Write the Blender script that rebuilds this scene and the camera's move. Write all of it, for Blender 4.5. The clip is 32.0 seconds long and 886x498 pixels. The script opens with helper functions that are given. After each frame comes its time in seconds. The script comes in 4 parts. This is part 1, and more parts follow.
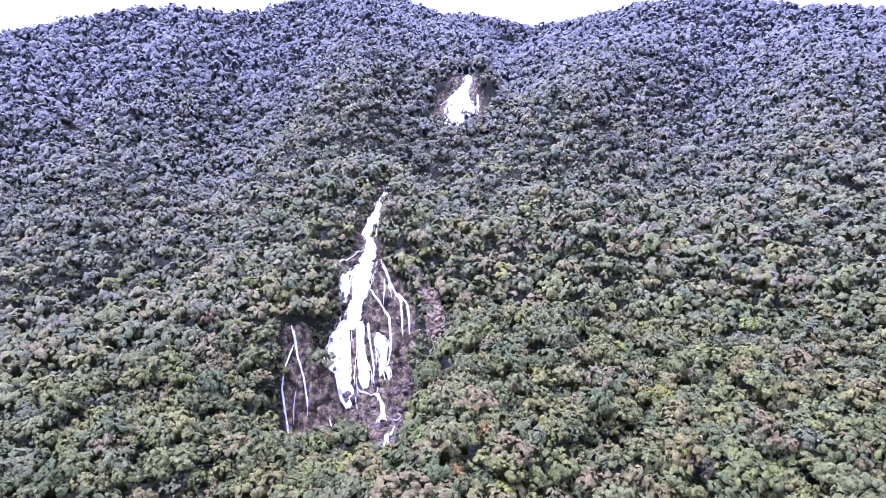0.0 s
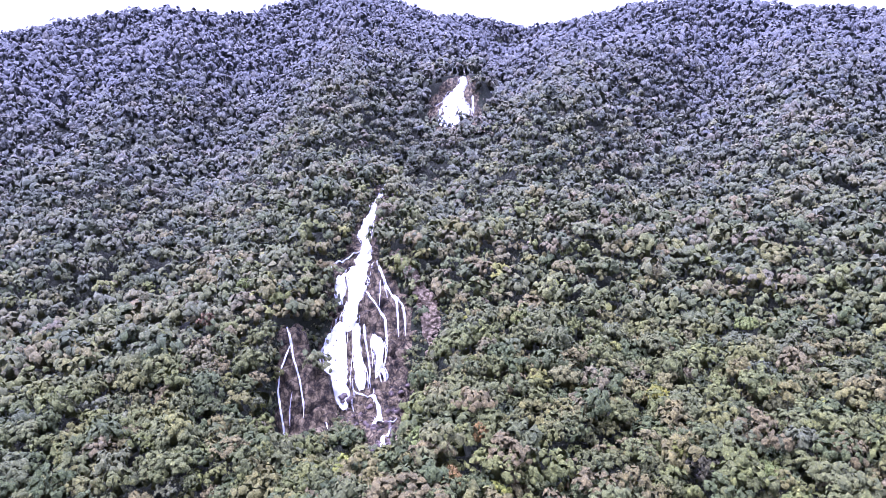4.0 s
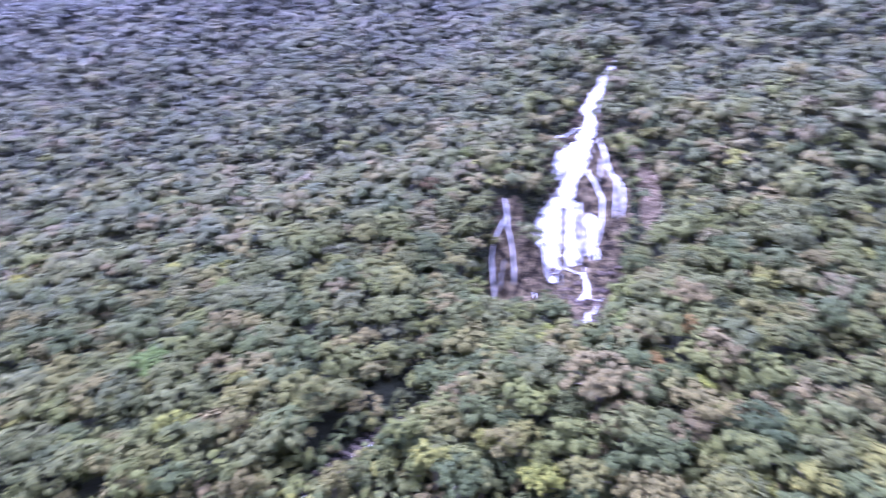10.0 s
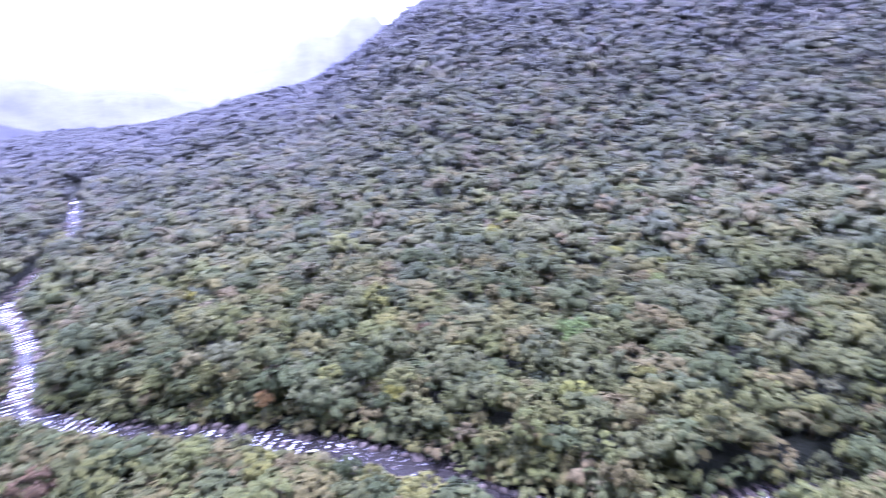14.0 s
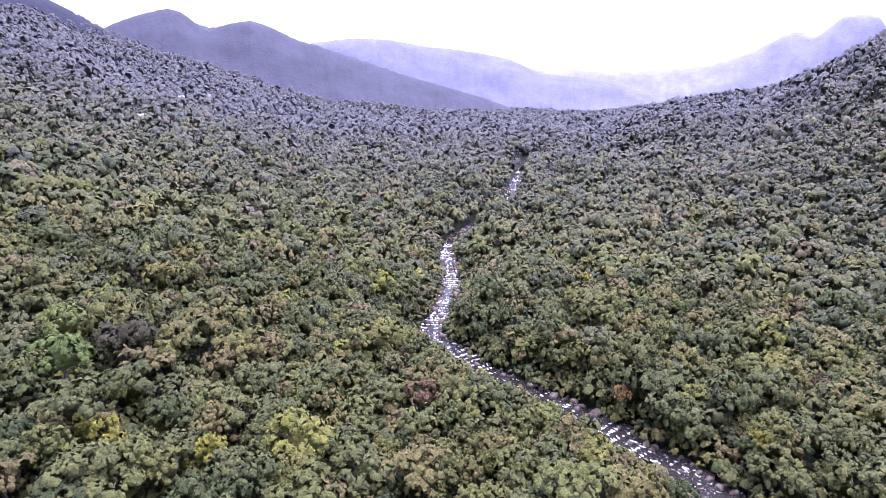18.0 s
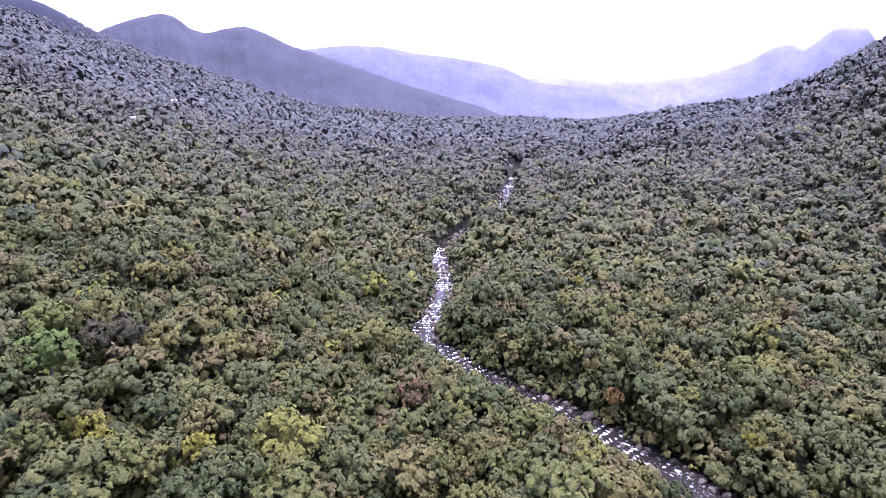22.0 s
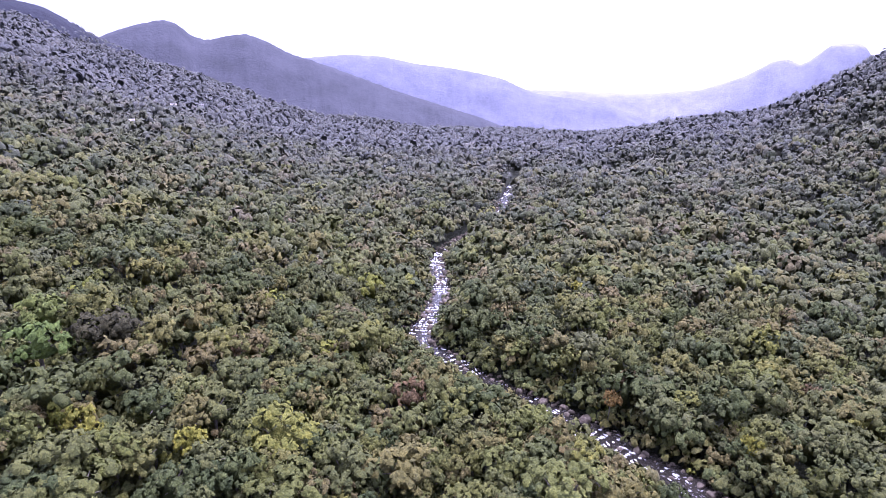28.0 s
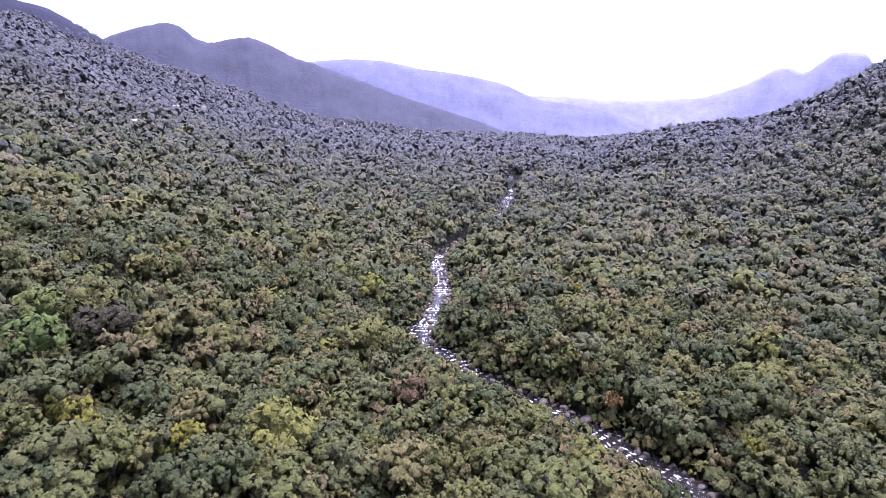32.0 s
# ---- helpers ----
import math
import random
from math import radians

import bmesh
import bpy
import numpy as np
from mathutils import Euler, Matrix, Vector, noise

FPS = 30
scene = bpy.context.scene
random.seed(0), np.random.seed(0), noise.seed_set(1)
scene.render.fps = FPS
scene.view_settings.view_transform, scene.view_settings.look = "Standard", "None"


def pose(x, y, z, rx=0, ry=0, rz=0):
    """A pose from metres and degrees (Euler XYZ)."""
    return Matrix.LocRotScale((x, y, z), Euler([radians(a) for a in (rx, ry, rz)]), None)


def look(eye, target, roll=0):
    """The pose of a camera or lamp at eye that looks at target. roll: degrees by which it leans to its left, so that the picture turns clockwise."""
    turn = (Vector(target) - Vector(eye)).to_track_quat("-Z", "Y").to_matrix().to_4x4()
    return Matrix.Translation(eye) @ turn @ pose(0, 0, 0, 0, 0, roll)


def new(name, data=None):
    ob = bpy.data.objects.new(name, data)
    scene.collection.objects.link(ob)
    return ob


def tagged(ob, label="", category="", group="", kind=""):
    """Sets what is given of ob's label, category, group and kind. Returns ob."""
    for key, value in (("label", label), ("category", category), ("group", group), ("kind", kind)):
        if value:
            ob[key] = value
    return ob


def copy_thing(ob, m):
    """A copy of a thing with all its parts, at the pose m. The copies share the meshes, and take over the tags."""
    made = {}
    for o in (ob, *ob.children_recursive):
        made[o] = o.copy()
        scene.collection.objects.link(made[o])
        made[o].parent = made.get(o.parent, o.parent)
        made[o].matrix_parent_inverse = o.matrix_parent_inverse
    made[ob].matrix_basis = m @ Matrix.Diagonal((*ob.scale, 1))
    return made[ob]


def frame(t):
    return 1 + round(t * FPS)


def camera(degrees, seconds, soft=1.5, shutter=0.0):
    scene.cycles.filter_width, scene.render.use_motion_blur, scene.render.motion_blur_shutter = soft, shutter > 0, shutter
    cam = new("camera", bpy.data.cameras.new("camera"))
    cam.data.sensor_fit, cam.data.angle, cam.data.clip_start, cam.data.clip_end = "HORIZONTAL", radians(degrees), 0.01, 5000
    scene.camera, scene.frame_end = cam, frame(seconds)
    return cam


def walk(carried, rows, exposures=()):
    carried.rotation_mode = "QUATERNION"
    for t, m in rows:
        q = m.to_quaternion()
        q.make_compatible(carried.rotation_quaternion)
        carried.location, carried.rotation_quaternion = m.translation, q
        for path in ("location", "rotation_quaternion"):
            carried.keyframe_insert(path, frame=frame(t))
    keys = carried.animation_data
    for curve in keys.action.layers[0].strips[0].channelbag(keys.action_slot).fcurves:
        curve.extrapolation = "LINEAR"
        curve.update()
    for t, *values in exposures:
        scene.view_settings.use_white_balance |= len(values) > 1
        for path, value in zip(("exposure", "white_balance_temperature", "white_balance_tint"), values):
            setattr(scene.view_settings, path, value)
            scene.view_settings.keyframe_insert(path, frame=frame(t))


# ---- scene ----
# A forested river valley with a waterfall, seen from a hovering aircraft.
# x runs east, y up the valley; the river's surface near the camera is z = 0.

# ---- camera ----
cam = camera(68.57, 32.0, soft=0.9, shutter=0.55)
# seconds, place, heading, tilt, lean
PATH = (
    (0.0, 0.00, 0.00, 110.00, -96.71, -10.58, 0.25),
    (0.5, 0.00, 0.00, 110.00, -95.79, -10.50, 0.18),
    (1.0, 0.00, 0.00, 110.00, -96.22, -10.43, 0.23),
    (1.5, 0.00, 0.00, 110.00, -96.15, -10.30, 0.17),
    (2.0, 0.00, 0.00, 110.00, -96.87, -10.23, 0.21),
    (2.5, 0.00, 0.00, 110.00, -97.06, -10.14, 0.21),
    (4.5, 0.00, 0.00, 110.00, -97.15, -10.93, -0.11),
    (5.0, 0.00, 0.00, 110.00, -96.94, -20.57, -0.02),
    (5.5, 0.00, 0.00, 110.00, -96.95, -21.78, -0.02),
    (6.0, 0.00, 0.00, 110.00, -96.86, -21.79, -0.03),
    (6.5, 0.00, 0.00, 110.00, -96.64, -21.74, -0.04),
    (7.0, 0.00, 0.00, 110.00, -96.73, -21.67, -0.02),
    (7.5, 0.00, 0.00, 110.00, -96.43, -21.59, 0.05),
    (8.0, 0.00, 0.00, 110.00, -97.37, -21.48, 0.06),
    (8.5, 0.00, 0.00, 110.00, -97.62, -21.34, 0.04),
    (9.0, 0.00, 0.00, 110.00, -98.79, -21.19, 0.11),
    (9.5, 0.00, 0.00, 110.00, -95.70, -21.22, -0.22),
    (10.0, 0.00, 0.00, 110.00, -77.44, -21.42, -0.32),
    (10.5, 0.00, 0.00, 110.00, -69.16, -21.56, -0.12),
    (11.0, 0.00, 0.00, 110.00, -65.07, -21.58, -0.26),
    (11.5, 0.00, 0.00, 110.00, -55.32, -21.69, -0.23),
    (12.0, 0.00, 0.00, 110.00, -55.63, -21.60, -0.23),
    (12.5, 0.00, 0.00, 110.00, -55.76, -21.48, -0.18),
    (13.0, 0.00, 0.00, 110.00, -49.43, -21.53, -0.17),
    (13.5, 0.00, 0.00, 110.00, -49.07, -21.45, -0.08),
    (14.0, 0.00, 0.00, 110.00, -37.19, -21.66, -0.16),
    (14.5, 0.00, 0.00, 110.00, -26.42, -21.80, 0.03),
    (15.0, 0.00, 0.00, 110.00, -23.30, -21.77, -0.02),
    (15.5, 0.00, 0.00, 110.00, -4.03, -22.14, -0.27),
    (17.5, 3.87, -3.92, 111.33, 0.26, -22.07, 0.26),
    (18.0, 3.85, -3.90, 111.01, 0.58, -22.04, 0.29),
    (18.5, 3.85, -3.88, 110.69, -0.03, -22.03, 0.43),
    (19.0, 3.83, -3.85, 110.37, -0.13, -21.76, 0.52),
    (19.5, 3.83, -3.83, 110.05, -0.46, -21.91, 0.63),
    (20.0, 3.81, -3.82, 109.73, -0.50, -21.69, 0.71),
    (20.5, 3.81, -3.79, 109.41, -0.49, -21.73, 0.78),
    (21.0, 3.80, -3.77, 109.09, -0.36, -21.52, 0.83),
    (21.5, 3.79, -3.76, 108.77, -0.29, -21.55, 0.90),
    (22.0, 3.78, -3.75, 108.44, -0.12, -21.35, 0.95),
    (22.5, 3.77, -3.72, 108.13, -0.32, -21.31, 1.04),
    (23.0, 3.76, -3.71, 107.81, -0.20, -21.16, 1.10),
    (23.5, 3.74, -3.70, 107.49, -0.22, -21.18, 1.17),
    (24.0, 3.74, -3.69, 107.17, 0.36, -21.06, 1.17),
    (24.5, 3.72, -3.67, 106.85, -0.05, -20.92, 1.28),
    (25.0, 3.71, -3.66, 106.53, 0.40, -20.92, 1.30),
    (25.5, 3.71, -3.65, 106.22, 0.29, -20.83, 1.38),
    (27.5, 3.66, -3.60, 104.94, -0.19, -20.54, 1.70),
    (28.0, 3.64, -3.60, 104.62, -0.35, -20.43, 1.79),
    (28.5, 3.63, -3.59, 104.30, -0.27, -20.40, 1.84),
    (29.0, 3.61, -3.59, 103.98, -0.95, -20.28, 1.99),
    (29.5, 3.60, -3.57, 103.67, -0.39, -20.23, 1.99),
    (30.0, 3.59, -3.57, 103.35, -0.76, -20.17, 2.10),
    (30.5, 3.57, -3.57, 103.03, -0.11, -20.15, 2.08),
    (31.0, 3.56, -3.57, 102.71, -0.74, -20.02, 2.23),
    (31.5, 3.54, -3.56, 102.40, -0.98, -19.94, 2.32),
    (32.0, 3.53, -3.56, 102.07, -0.26, -19.96, 2.30),
)
walk(cam, [(t, pose(x, y, z, 90 + tilt, 0, turn) @ pose(0, 0, 0, 0, 0, lean))
           for t, x, y, z, turn, tilt, lean in PATH],
     exposures=[(0, 2.0, 4800, 56), (4.5, 1.9, 4850, 56), (5, 1.68, 4950, 56), (6, 1.88, 4800, 56), (7, 2.05, 4650, 57), (13.5, 2.1, 4650, 57), (15.5, 1.75, 5050, 51), (18, 1.5, 5250, 49), (26, 1.38, 5250, 49), (32, 1.28, 5250, 49)])

# ---- light ----
SUN_UP, SUN_FROM = 72.0, -25.0     # degrees above the horizon; compass heading, anticlockwise from +y
world = bpy.data.worlds.new("world")
scene.world = world
world.use_nodes = True
nt = world.node_tree
bg = nt.nodes["Background"]
sky = nt.nodes.new("ShaderNodeTexSky")
sky.sky_type, sky.sun_disc = "NISHITA", False
sky.sun_elevation, sky.sun_rotation = radians(SUN_UP), radians(-SUN_FROM)
sky.air_density, sky.dust_density, sky.ozone_density = 1.0, 6.0, 1.0
veil = nt.nodes.new("ShaderNodeHueSaturation")      # high cloud takes most of the blue
veil.inputs["Saturation"].default_value = 0.35
# the low cloud is as bright at the horizon as higher up
way = nt.nodes.new("ShaderNodeTexCoord")
split, join = nt.nodes.new("ShaderNodeSeparateXYZ"), nt.nodes.new("ShaderNodeCombineXYZ")
lift = nt.nodes.new("ShaderNodeMath")
lift.operation = "MAXIMUM"
lift.inputs[1].default_value = 0.22
nt.links.new(way.outputs["Generated"], split.inputs[0])
nt.links.new(split.outputs[0], join.inputs[0])
nt.links.new(split.outputs[1], join.inputs[1])
nt.links.new(split.outputs[2], lift.inputs[0])
nt.links.new(lift.outputs[0], join.inputs[2])
nt.links.new(join.outputs[0], sky.inputs[0])
nt.links.new(sky.outputs[0], veil.inputs["Color"])
nt.links.new(veil.outputs[0], bg.inputs["Color"])
bg.inputs["Strength"].default_value = 0.15
sun_data = bpy.data.lights.new("sun", "SUN")
sun_data.energy, sun_data.angle, sun_data.color = 1.15, radians(32), (1.0, 0.97, 0.92)
sun = new("sun", sun_data)
a = radians(SUN_FROM)
sun.matrix_world = look((0, 0, 0), (math.sin(a) * math.cos(radians(SUN_UP)), -math.cos(a) * math.cos(radians(SUN_UP)), -math.sin(radians(SUN_UP))))

# ---- materials ----
def mat(name):
    m = bpy.data.materials.new(name)
    m.use_nodes = True
    t = m.node_tree
    return m, t, t.nodes["Principled BSDF"]


def node(t, kind, **values):
    n = t.nodes.new(kind)
    for key, value in values.items():
        n.inputs[key.replace("_", " ")].default_value = value
    return n


def ramp(t, source, stops):
    n = t.nodes.new("ShaderNodeValToRGB")
    while len(n.color_ramp.elements) < len(stops):
        n.color_ramp.elements.new(0.5)
    for e, (p, c) in zip(n.color_ramp.elements, stops):
        e.position, e.color = p, (*c, 1)
    t.links.new(source, n.inputs[0])
    return n.outputs[0]


def mixed(t, kind, factor, a, b):
    n = t.nodes.new("ShaderNodeMix")
    n.data_type, n.blend_type = "RGBA", kind
    for socket, value in ((n.inputs[0], factor), (n.inputs[6], a), (n.inputs[7], b)):
        if isinstance(value, bpy.types.NodeSocket):
            t.links.new(value, socket)
        else:
            socket.default_value = value if not isinstance(value, tuple) else (*value, 1)
    return n.outputs[2]


def bumped(t, bsdf, height, strength, distance):
    n = node(t, "ShaderNodeBump", Strength=strength, Distance=distance)
    t.links.new(height, n.inputs["Height"])
    t.links.new(n.outputs[0], bsdf.inputs["Normal"])


def noise_at(t, scale, detail=4.0, rough=0.6):
    n = node(t, "ShaderNodeTexNoise", Scale=scale, Detail=detail, Roughness=rough)
    g = t.nodes.new("ShaderNodeNewGeometry")
    t.links.new(g.outputs["Position"], n.inputs["Vector"])
    return n.outputs[0]


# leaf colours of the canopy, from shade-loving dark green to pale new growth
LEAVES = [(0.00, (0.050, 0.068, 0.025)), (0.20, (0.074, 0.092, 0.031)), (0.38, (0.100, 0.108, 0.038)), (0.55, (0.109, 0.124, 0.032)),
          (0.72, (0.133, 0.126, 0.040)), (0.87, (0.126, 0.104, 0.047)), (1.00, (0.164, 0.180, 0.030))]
# leaf colours with haze mixed in, for the remote trees
HAZE_LEAVES = [(0.00, (0.073, 0.077, 0.075)), (0.30, (0.088, 0.094, 0.086)), (0.60, (0.102, 0.107, 0.096)), (1.00, (0.118, 0.118, 0.098))]


def foliage(name, tint=None, stops=LEAVES, haze=False):
    """Leaves: a colour for each tree, lighter and darker clumps, a fine leafy grain."""
    m, t, b = mat(name)
    if tint == "tree":
        n = t.nodes.new("ShaderNodeAttribute")
        n.attribute_name = "tint"
        source = n.outputs["Fac"]
    else:
        source = t.nodes.new("ShaderNodeObjectInfo").outputs["Random"]
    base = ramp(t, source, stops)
    if haze:
        # distance haze painted into the leaves, tree by tree: greyer, bluer, less contrast, more sheen
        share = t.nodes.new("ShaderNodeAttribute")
        share.attribute_name = "haze"
        base = mixed(t, "MIX", share.outputs["Fac"], base, ramp(t, source, HAZE_LEAVES))
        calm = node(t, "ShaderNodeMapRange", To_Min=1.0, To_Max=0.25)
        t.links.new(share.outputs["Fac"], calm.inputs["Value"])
        haze_sheen = node(t, "ShaderNodeMapRange", To_Min=0.012, To_Max=0.13)
        t.links.new(share.outputs["Fac"], haze_sheen.inputs["Value"])
    calm = calm.outputs[0] if haze else 1.0
    # tufts of leaves half a metre across, each of its own shade, ragged at the rim
    g = t.nodes.new("ShaderNodeNewGeometry")
    warp = node(t, "ShaderNodeTexNoise", Scale=1.9, Detail=4.0, Roughness=0.7)
    t.links.new(g.outputs["Position"], warp.inputs["Vector"])
    shift = t.nodes.new("ShaderNodeVectorMath")
    shift.operation = "MULTIPLY_ADD"
    shift.inputs[1].default_value = (0.9, 0.9, 0.9)
    t.links.new(warp.outputs["Color"], shift.inputs[0])
    t.links.new(g.outputs["Position"], shift.inputs[2])
    tuft = node(t, "ShaderNodeTexVoronoi", Scale=1.25, Randomness=1.0)
    t.links.new(shift.outputs[0], tuft.inputs["Vector"])
    grain = noise_at(t, 4.2, 4.0, 0.8)
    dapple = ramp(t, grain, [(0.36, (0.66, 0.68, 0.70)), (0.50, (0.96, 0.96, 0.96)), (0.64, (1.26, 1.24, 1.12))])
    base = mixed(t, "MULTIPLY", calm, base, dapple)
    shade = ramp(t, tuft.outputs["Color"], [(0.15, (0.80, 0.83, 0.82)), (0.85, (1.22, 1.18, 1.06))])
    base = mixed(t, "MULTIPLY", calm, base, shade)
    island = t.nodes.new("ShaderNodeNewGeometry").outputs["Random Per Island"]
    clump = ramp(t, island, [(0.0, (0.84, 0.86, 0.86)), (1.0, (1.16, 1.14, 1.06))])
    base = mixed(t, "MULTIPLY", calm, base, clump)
    t.links.new(base, b.inputs["Base Color"])
    b.inputs["Roughness"].default_value = 0.75
    b.inputs["Specular IOR Level"].default_value = 0.18
    b.inputs["Sheen Weight"].default_value = 0.012           # bluish sheen at a slant; raised on far trees to imitate haze
    b.inputs["Sheen Roughness"].default_value = 0.45
    b.inputs["Sheen Tint"].default_value = (0.72, 0.78, 1.0, 1)
    if haze:
        t.links.new(haze_sheen.outputs[0], b.inputs["Sheen Weight"])
    relief = ramp(t, tuft.outputs["Distance"], [(0.0, (1, 1, 1)), (0.75, (0, 0, 0))])
    relief = mixed(t, "ADD", 0.55, relief, noise_at(t, 3.0, 5.0, 0.85))
    bumped(t, b, relief, 0.8, 0.35)
    return m


def plain(name, stops, scale, rough=0.8, bump=0.3, depth=0.2, detail=6.0, streaks=False, grain=1.0):
    m, t, b = mat(name)
    big = noise_at(t, scale, detail, 0.65)
    fine = noise_at(t, scale * 9, 4.0, 0.7)
    c = ramp(t, big, stops)
    c = mixed(t, "MULTIPLY", 1.0, c, ramp(t, fine, [(0.25, (1 - 0.4 * grain,) * 3), (0.75, (1 + 0.3 * grain,) * 3)]))
    if streaks:
        # wet stains that run down the face, and seams painted dark as the shade of cracks between the blocks
        g, squeeze = t.nodes.new("ShaderNodeNewGeometry"), t.nodes.new("ShaderNodeMapping")
        squeeze.inputs["Scale"].default_value = (0.45, 0.45, 0.07)
        stain = node(t, "ShaderNodeTexNoise", Scale=1.0, Detail=5.0, Roughness=0.65)
        t.links.new(g.outputs["Position"], squeeze.inputs["Vector"])
        t.links.new(squeeze.outputs[0], stain.inputs["Vector"])
        c = mixed(t, "MULTIPLY", 1.0, c, ramp(t, stain.outputs[0], [(0.42, (0.30, 0.28, 0.27)), (0.54, (1.0, 1.0, 1.0))]))
        seam_shade = node(t, "ShaderNodeTexVoronoi", Scale=0.22)
        seam_shade.feature = "DISTANCE_TO_EDGE"
        t.links.new(g.outputs["Position"], seam_shade.inputs["Vector"])
        c = mixed(t, "MULTIPLY", 1.0, c, ramp(t, seam_shade.outputs["Distance"], [(0.0, (0.22, 0.20, 0.19)), (0.09, (1.0, 1.0, 1.0))]))
    t.links.new(c, b.inputs["Base Color"])
    b.inputs["Roughness"].default_value = rough
    b.inputs["Specular IOR Level"].default_value = 0.25
    bumped(t, b, fine, bump, depth)
    return m


CANOPY = foliage("canopy_leaves", "tree", haze=True)
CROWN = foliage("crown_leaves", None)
BARK = plain("bark", [(0.3, (0.10, 0.085, 0.065)), (0.7, (0.22, 0.20, 0.17))], 1.2)
# dark floor, coloured near-black so gaps between crowns also look deeply shaded
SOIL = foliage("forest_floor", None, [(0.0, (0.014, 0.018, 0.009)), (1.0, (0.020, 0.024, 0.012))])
ROCK = plain("wet_granite", [(0.37, (0.016, 0.013, 0.009)), (0.44, (0.100, 0.076, 0.040)), (0.54, (0.250, 0.198, 0.105)), (0.68, (0.37, 0.305, 0.175))], 0.30, 0.6, 1.0, 1.4, streaks=True)
BOULDER = plain("river_boulder", [(0.35, (0.070, 0.055, 0.040)), (0.55, (0.165, 0.138, 0.100)), (0.75, (0.30, 0.255, 0.185))], 0.5, 0.6, 0.5, 0.2)
WET = plain("wet_boulder", [(0.35, (0.030, 0.024, 0.021)), (0.55, (0.105, 0.078, 0.063)), (0.75, (0.20, 0.155, 0.125))], 0.45, 0.5, 0.6, 0.25)
SCAR = plain("pale_rubble", [(0.35, (0.12, 0.092, 0.056)), (0.55, (0.31, 0.245, 0.15)), (0.75, (0.46, 0.38, 0.25))], 0.5, 0.7, 0.6, 0.25)
FOAM = plain("white_water", [(0.25, (0.72, 0.74, 0.78)), (0.6, (0.86, 0.87, 0.89))], 0.35, 0.45, 0.5, 0.4)


def river_water():
    """Dark brown-green shallow water, broken by streaks of foam."""
    m, t, b = mat("river_water")
    broken = noise_at(t, 0.8, 6.0, 0.75)
    runs = noise_at(t, 0.10, 3.0, 0.55)
    f = mixed(t, "MULTIPLY", 1.0, ramp(t, broken, [(0.58, (0, 0, 0)), (0.66, (1, 1, 1))]),
              ramp(t, runs, [(0.44, (0, 0, 0)), (0.56, (1, 1, 1))]))
    t.links.new(mixed(t, "MIX", f, (0.030, 0.027, 0.022), (0.70, 0.71, 0.72)), b.inputs["Base Color"])
    b.inputs["Roughness"].default_value = 0.16
    bumped(t, b, noise_at(t, 1.6, 4.0, 0.6), 0.5, 0.25)
    return m


WATER = river_water()

# ---- the shape of the land ----
# Height of the ground along lines that run out from below the camera; a heading in degrees (anticlockwise from up-valley).
OUT = (0, 110, 160, 200, 250, 310, 400, 520, 700, 950, 1300, 1800, 2600, 5000)
LAND = {
    60: (8, 22, 34, 42, 50, 58, 70, 86, 115, 165, 230, 300, 320, 320),          # western slope
    33: (8, 15, 24, 30, 37, 44, 52, 62, 82, 120, 180, 265, 255, 240),
    22: (8, 13, 19, 22, 25, 28, 32, 38, 48, 60, 85, 135, 180, 240),
    10: (8, 6, 5, 5, 5, 6, 8, 9, 10, 12, 14, 12, 10, 0),
    0: (8, 4, 3, 2, 2, 2, 2, 3, 4, 4, -2, -22, -60, -150),                         # up the valley
    -12: (8, 3, 2, 2, 2, 2, 2, 3, 4, 6, 2, -20, -60, -150),
    -25: (8, 3, 2, 2, 3, 4, 7, 14, 30, 56, 74, 50, 20, -60),
    -36: (8, 3, 2, 2, 3, 7, 16, 42, 96, 182, 226, 226, 210, 240),               # eastern mountain
    -50: (8, 3, 1, 2, 3, 9, 24, 58, 118, 210, 330, 380, 380, 380),
    -62: (8, 4, 2, 4, 9, 18, 32, 60, 115, 215, 362, 400, 400, 400),
    -71: (8, 5, 3, 6, 12, 25, 40, 66, 115, 225, 402, 420, 420, 420),
    -80: (8, 2, 13, 4, 1, 40, 62, 88, 138, 232, 405, 440, 440, 440),            # the falls
    -88: (8, 1, 15, 3, -1, 26, 84, 112, 168, 265, 408, 440, 440, 440),
    -92: (8, 1, 18, 19, 6, 30, 74, 108, 168, 265, 405, 430, 430, 430),
    -96: (8, 3, 17, 22, 22, 32, 64, 104, 165, 262, 362, 400, 400, 400),
    -105: (8, 4, 10, 15, 20, 28, 52, 90, 148, 240, 348, 390, 390, 390),
    -113: (8, 4, 7, 9, 12, 19, 40, 74, 128, 222, 362, 390, 390, 390),
    -121: (8, 4, 5, 7, 10, 17, 38, 70, 120, 205, 335, 370, 370, 370),
    -130: (8, 4, 5, 7, 10, 18, 38, 70, 115, 185, 290, 330, 330, 330),
    -160: (8, 5, 5, 6, 8, 14, 30, 55, 90, 130, 180, 220, 240, 240),
    -210: (8, 10, 14, 18, 24, 32, 46, 66, 100, 150, 210, 260, 280, 280),
    -260: (8, 18, 30, 38, 46, 56, 70, 88, 120, 170, 230, 290, 310, 310),
}
HEADS = np.array(sorted(LAND), float)
TABLE = np.array([LAND[h] for h in HEADS], float)
HEADS, TABLE = np.r_[HEADS, HEADS[0] + 360], np.vstack([TABLE, TABLE[:1]])
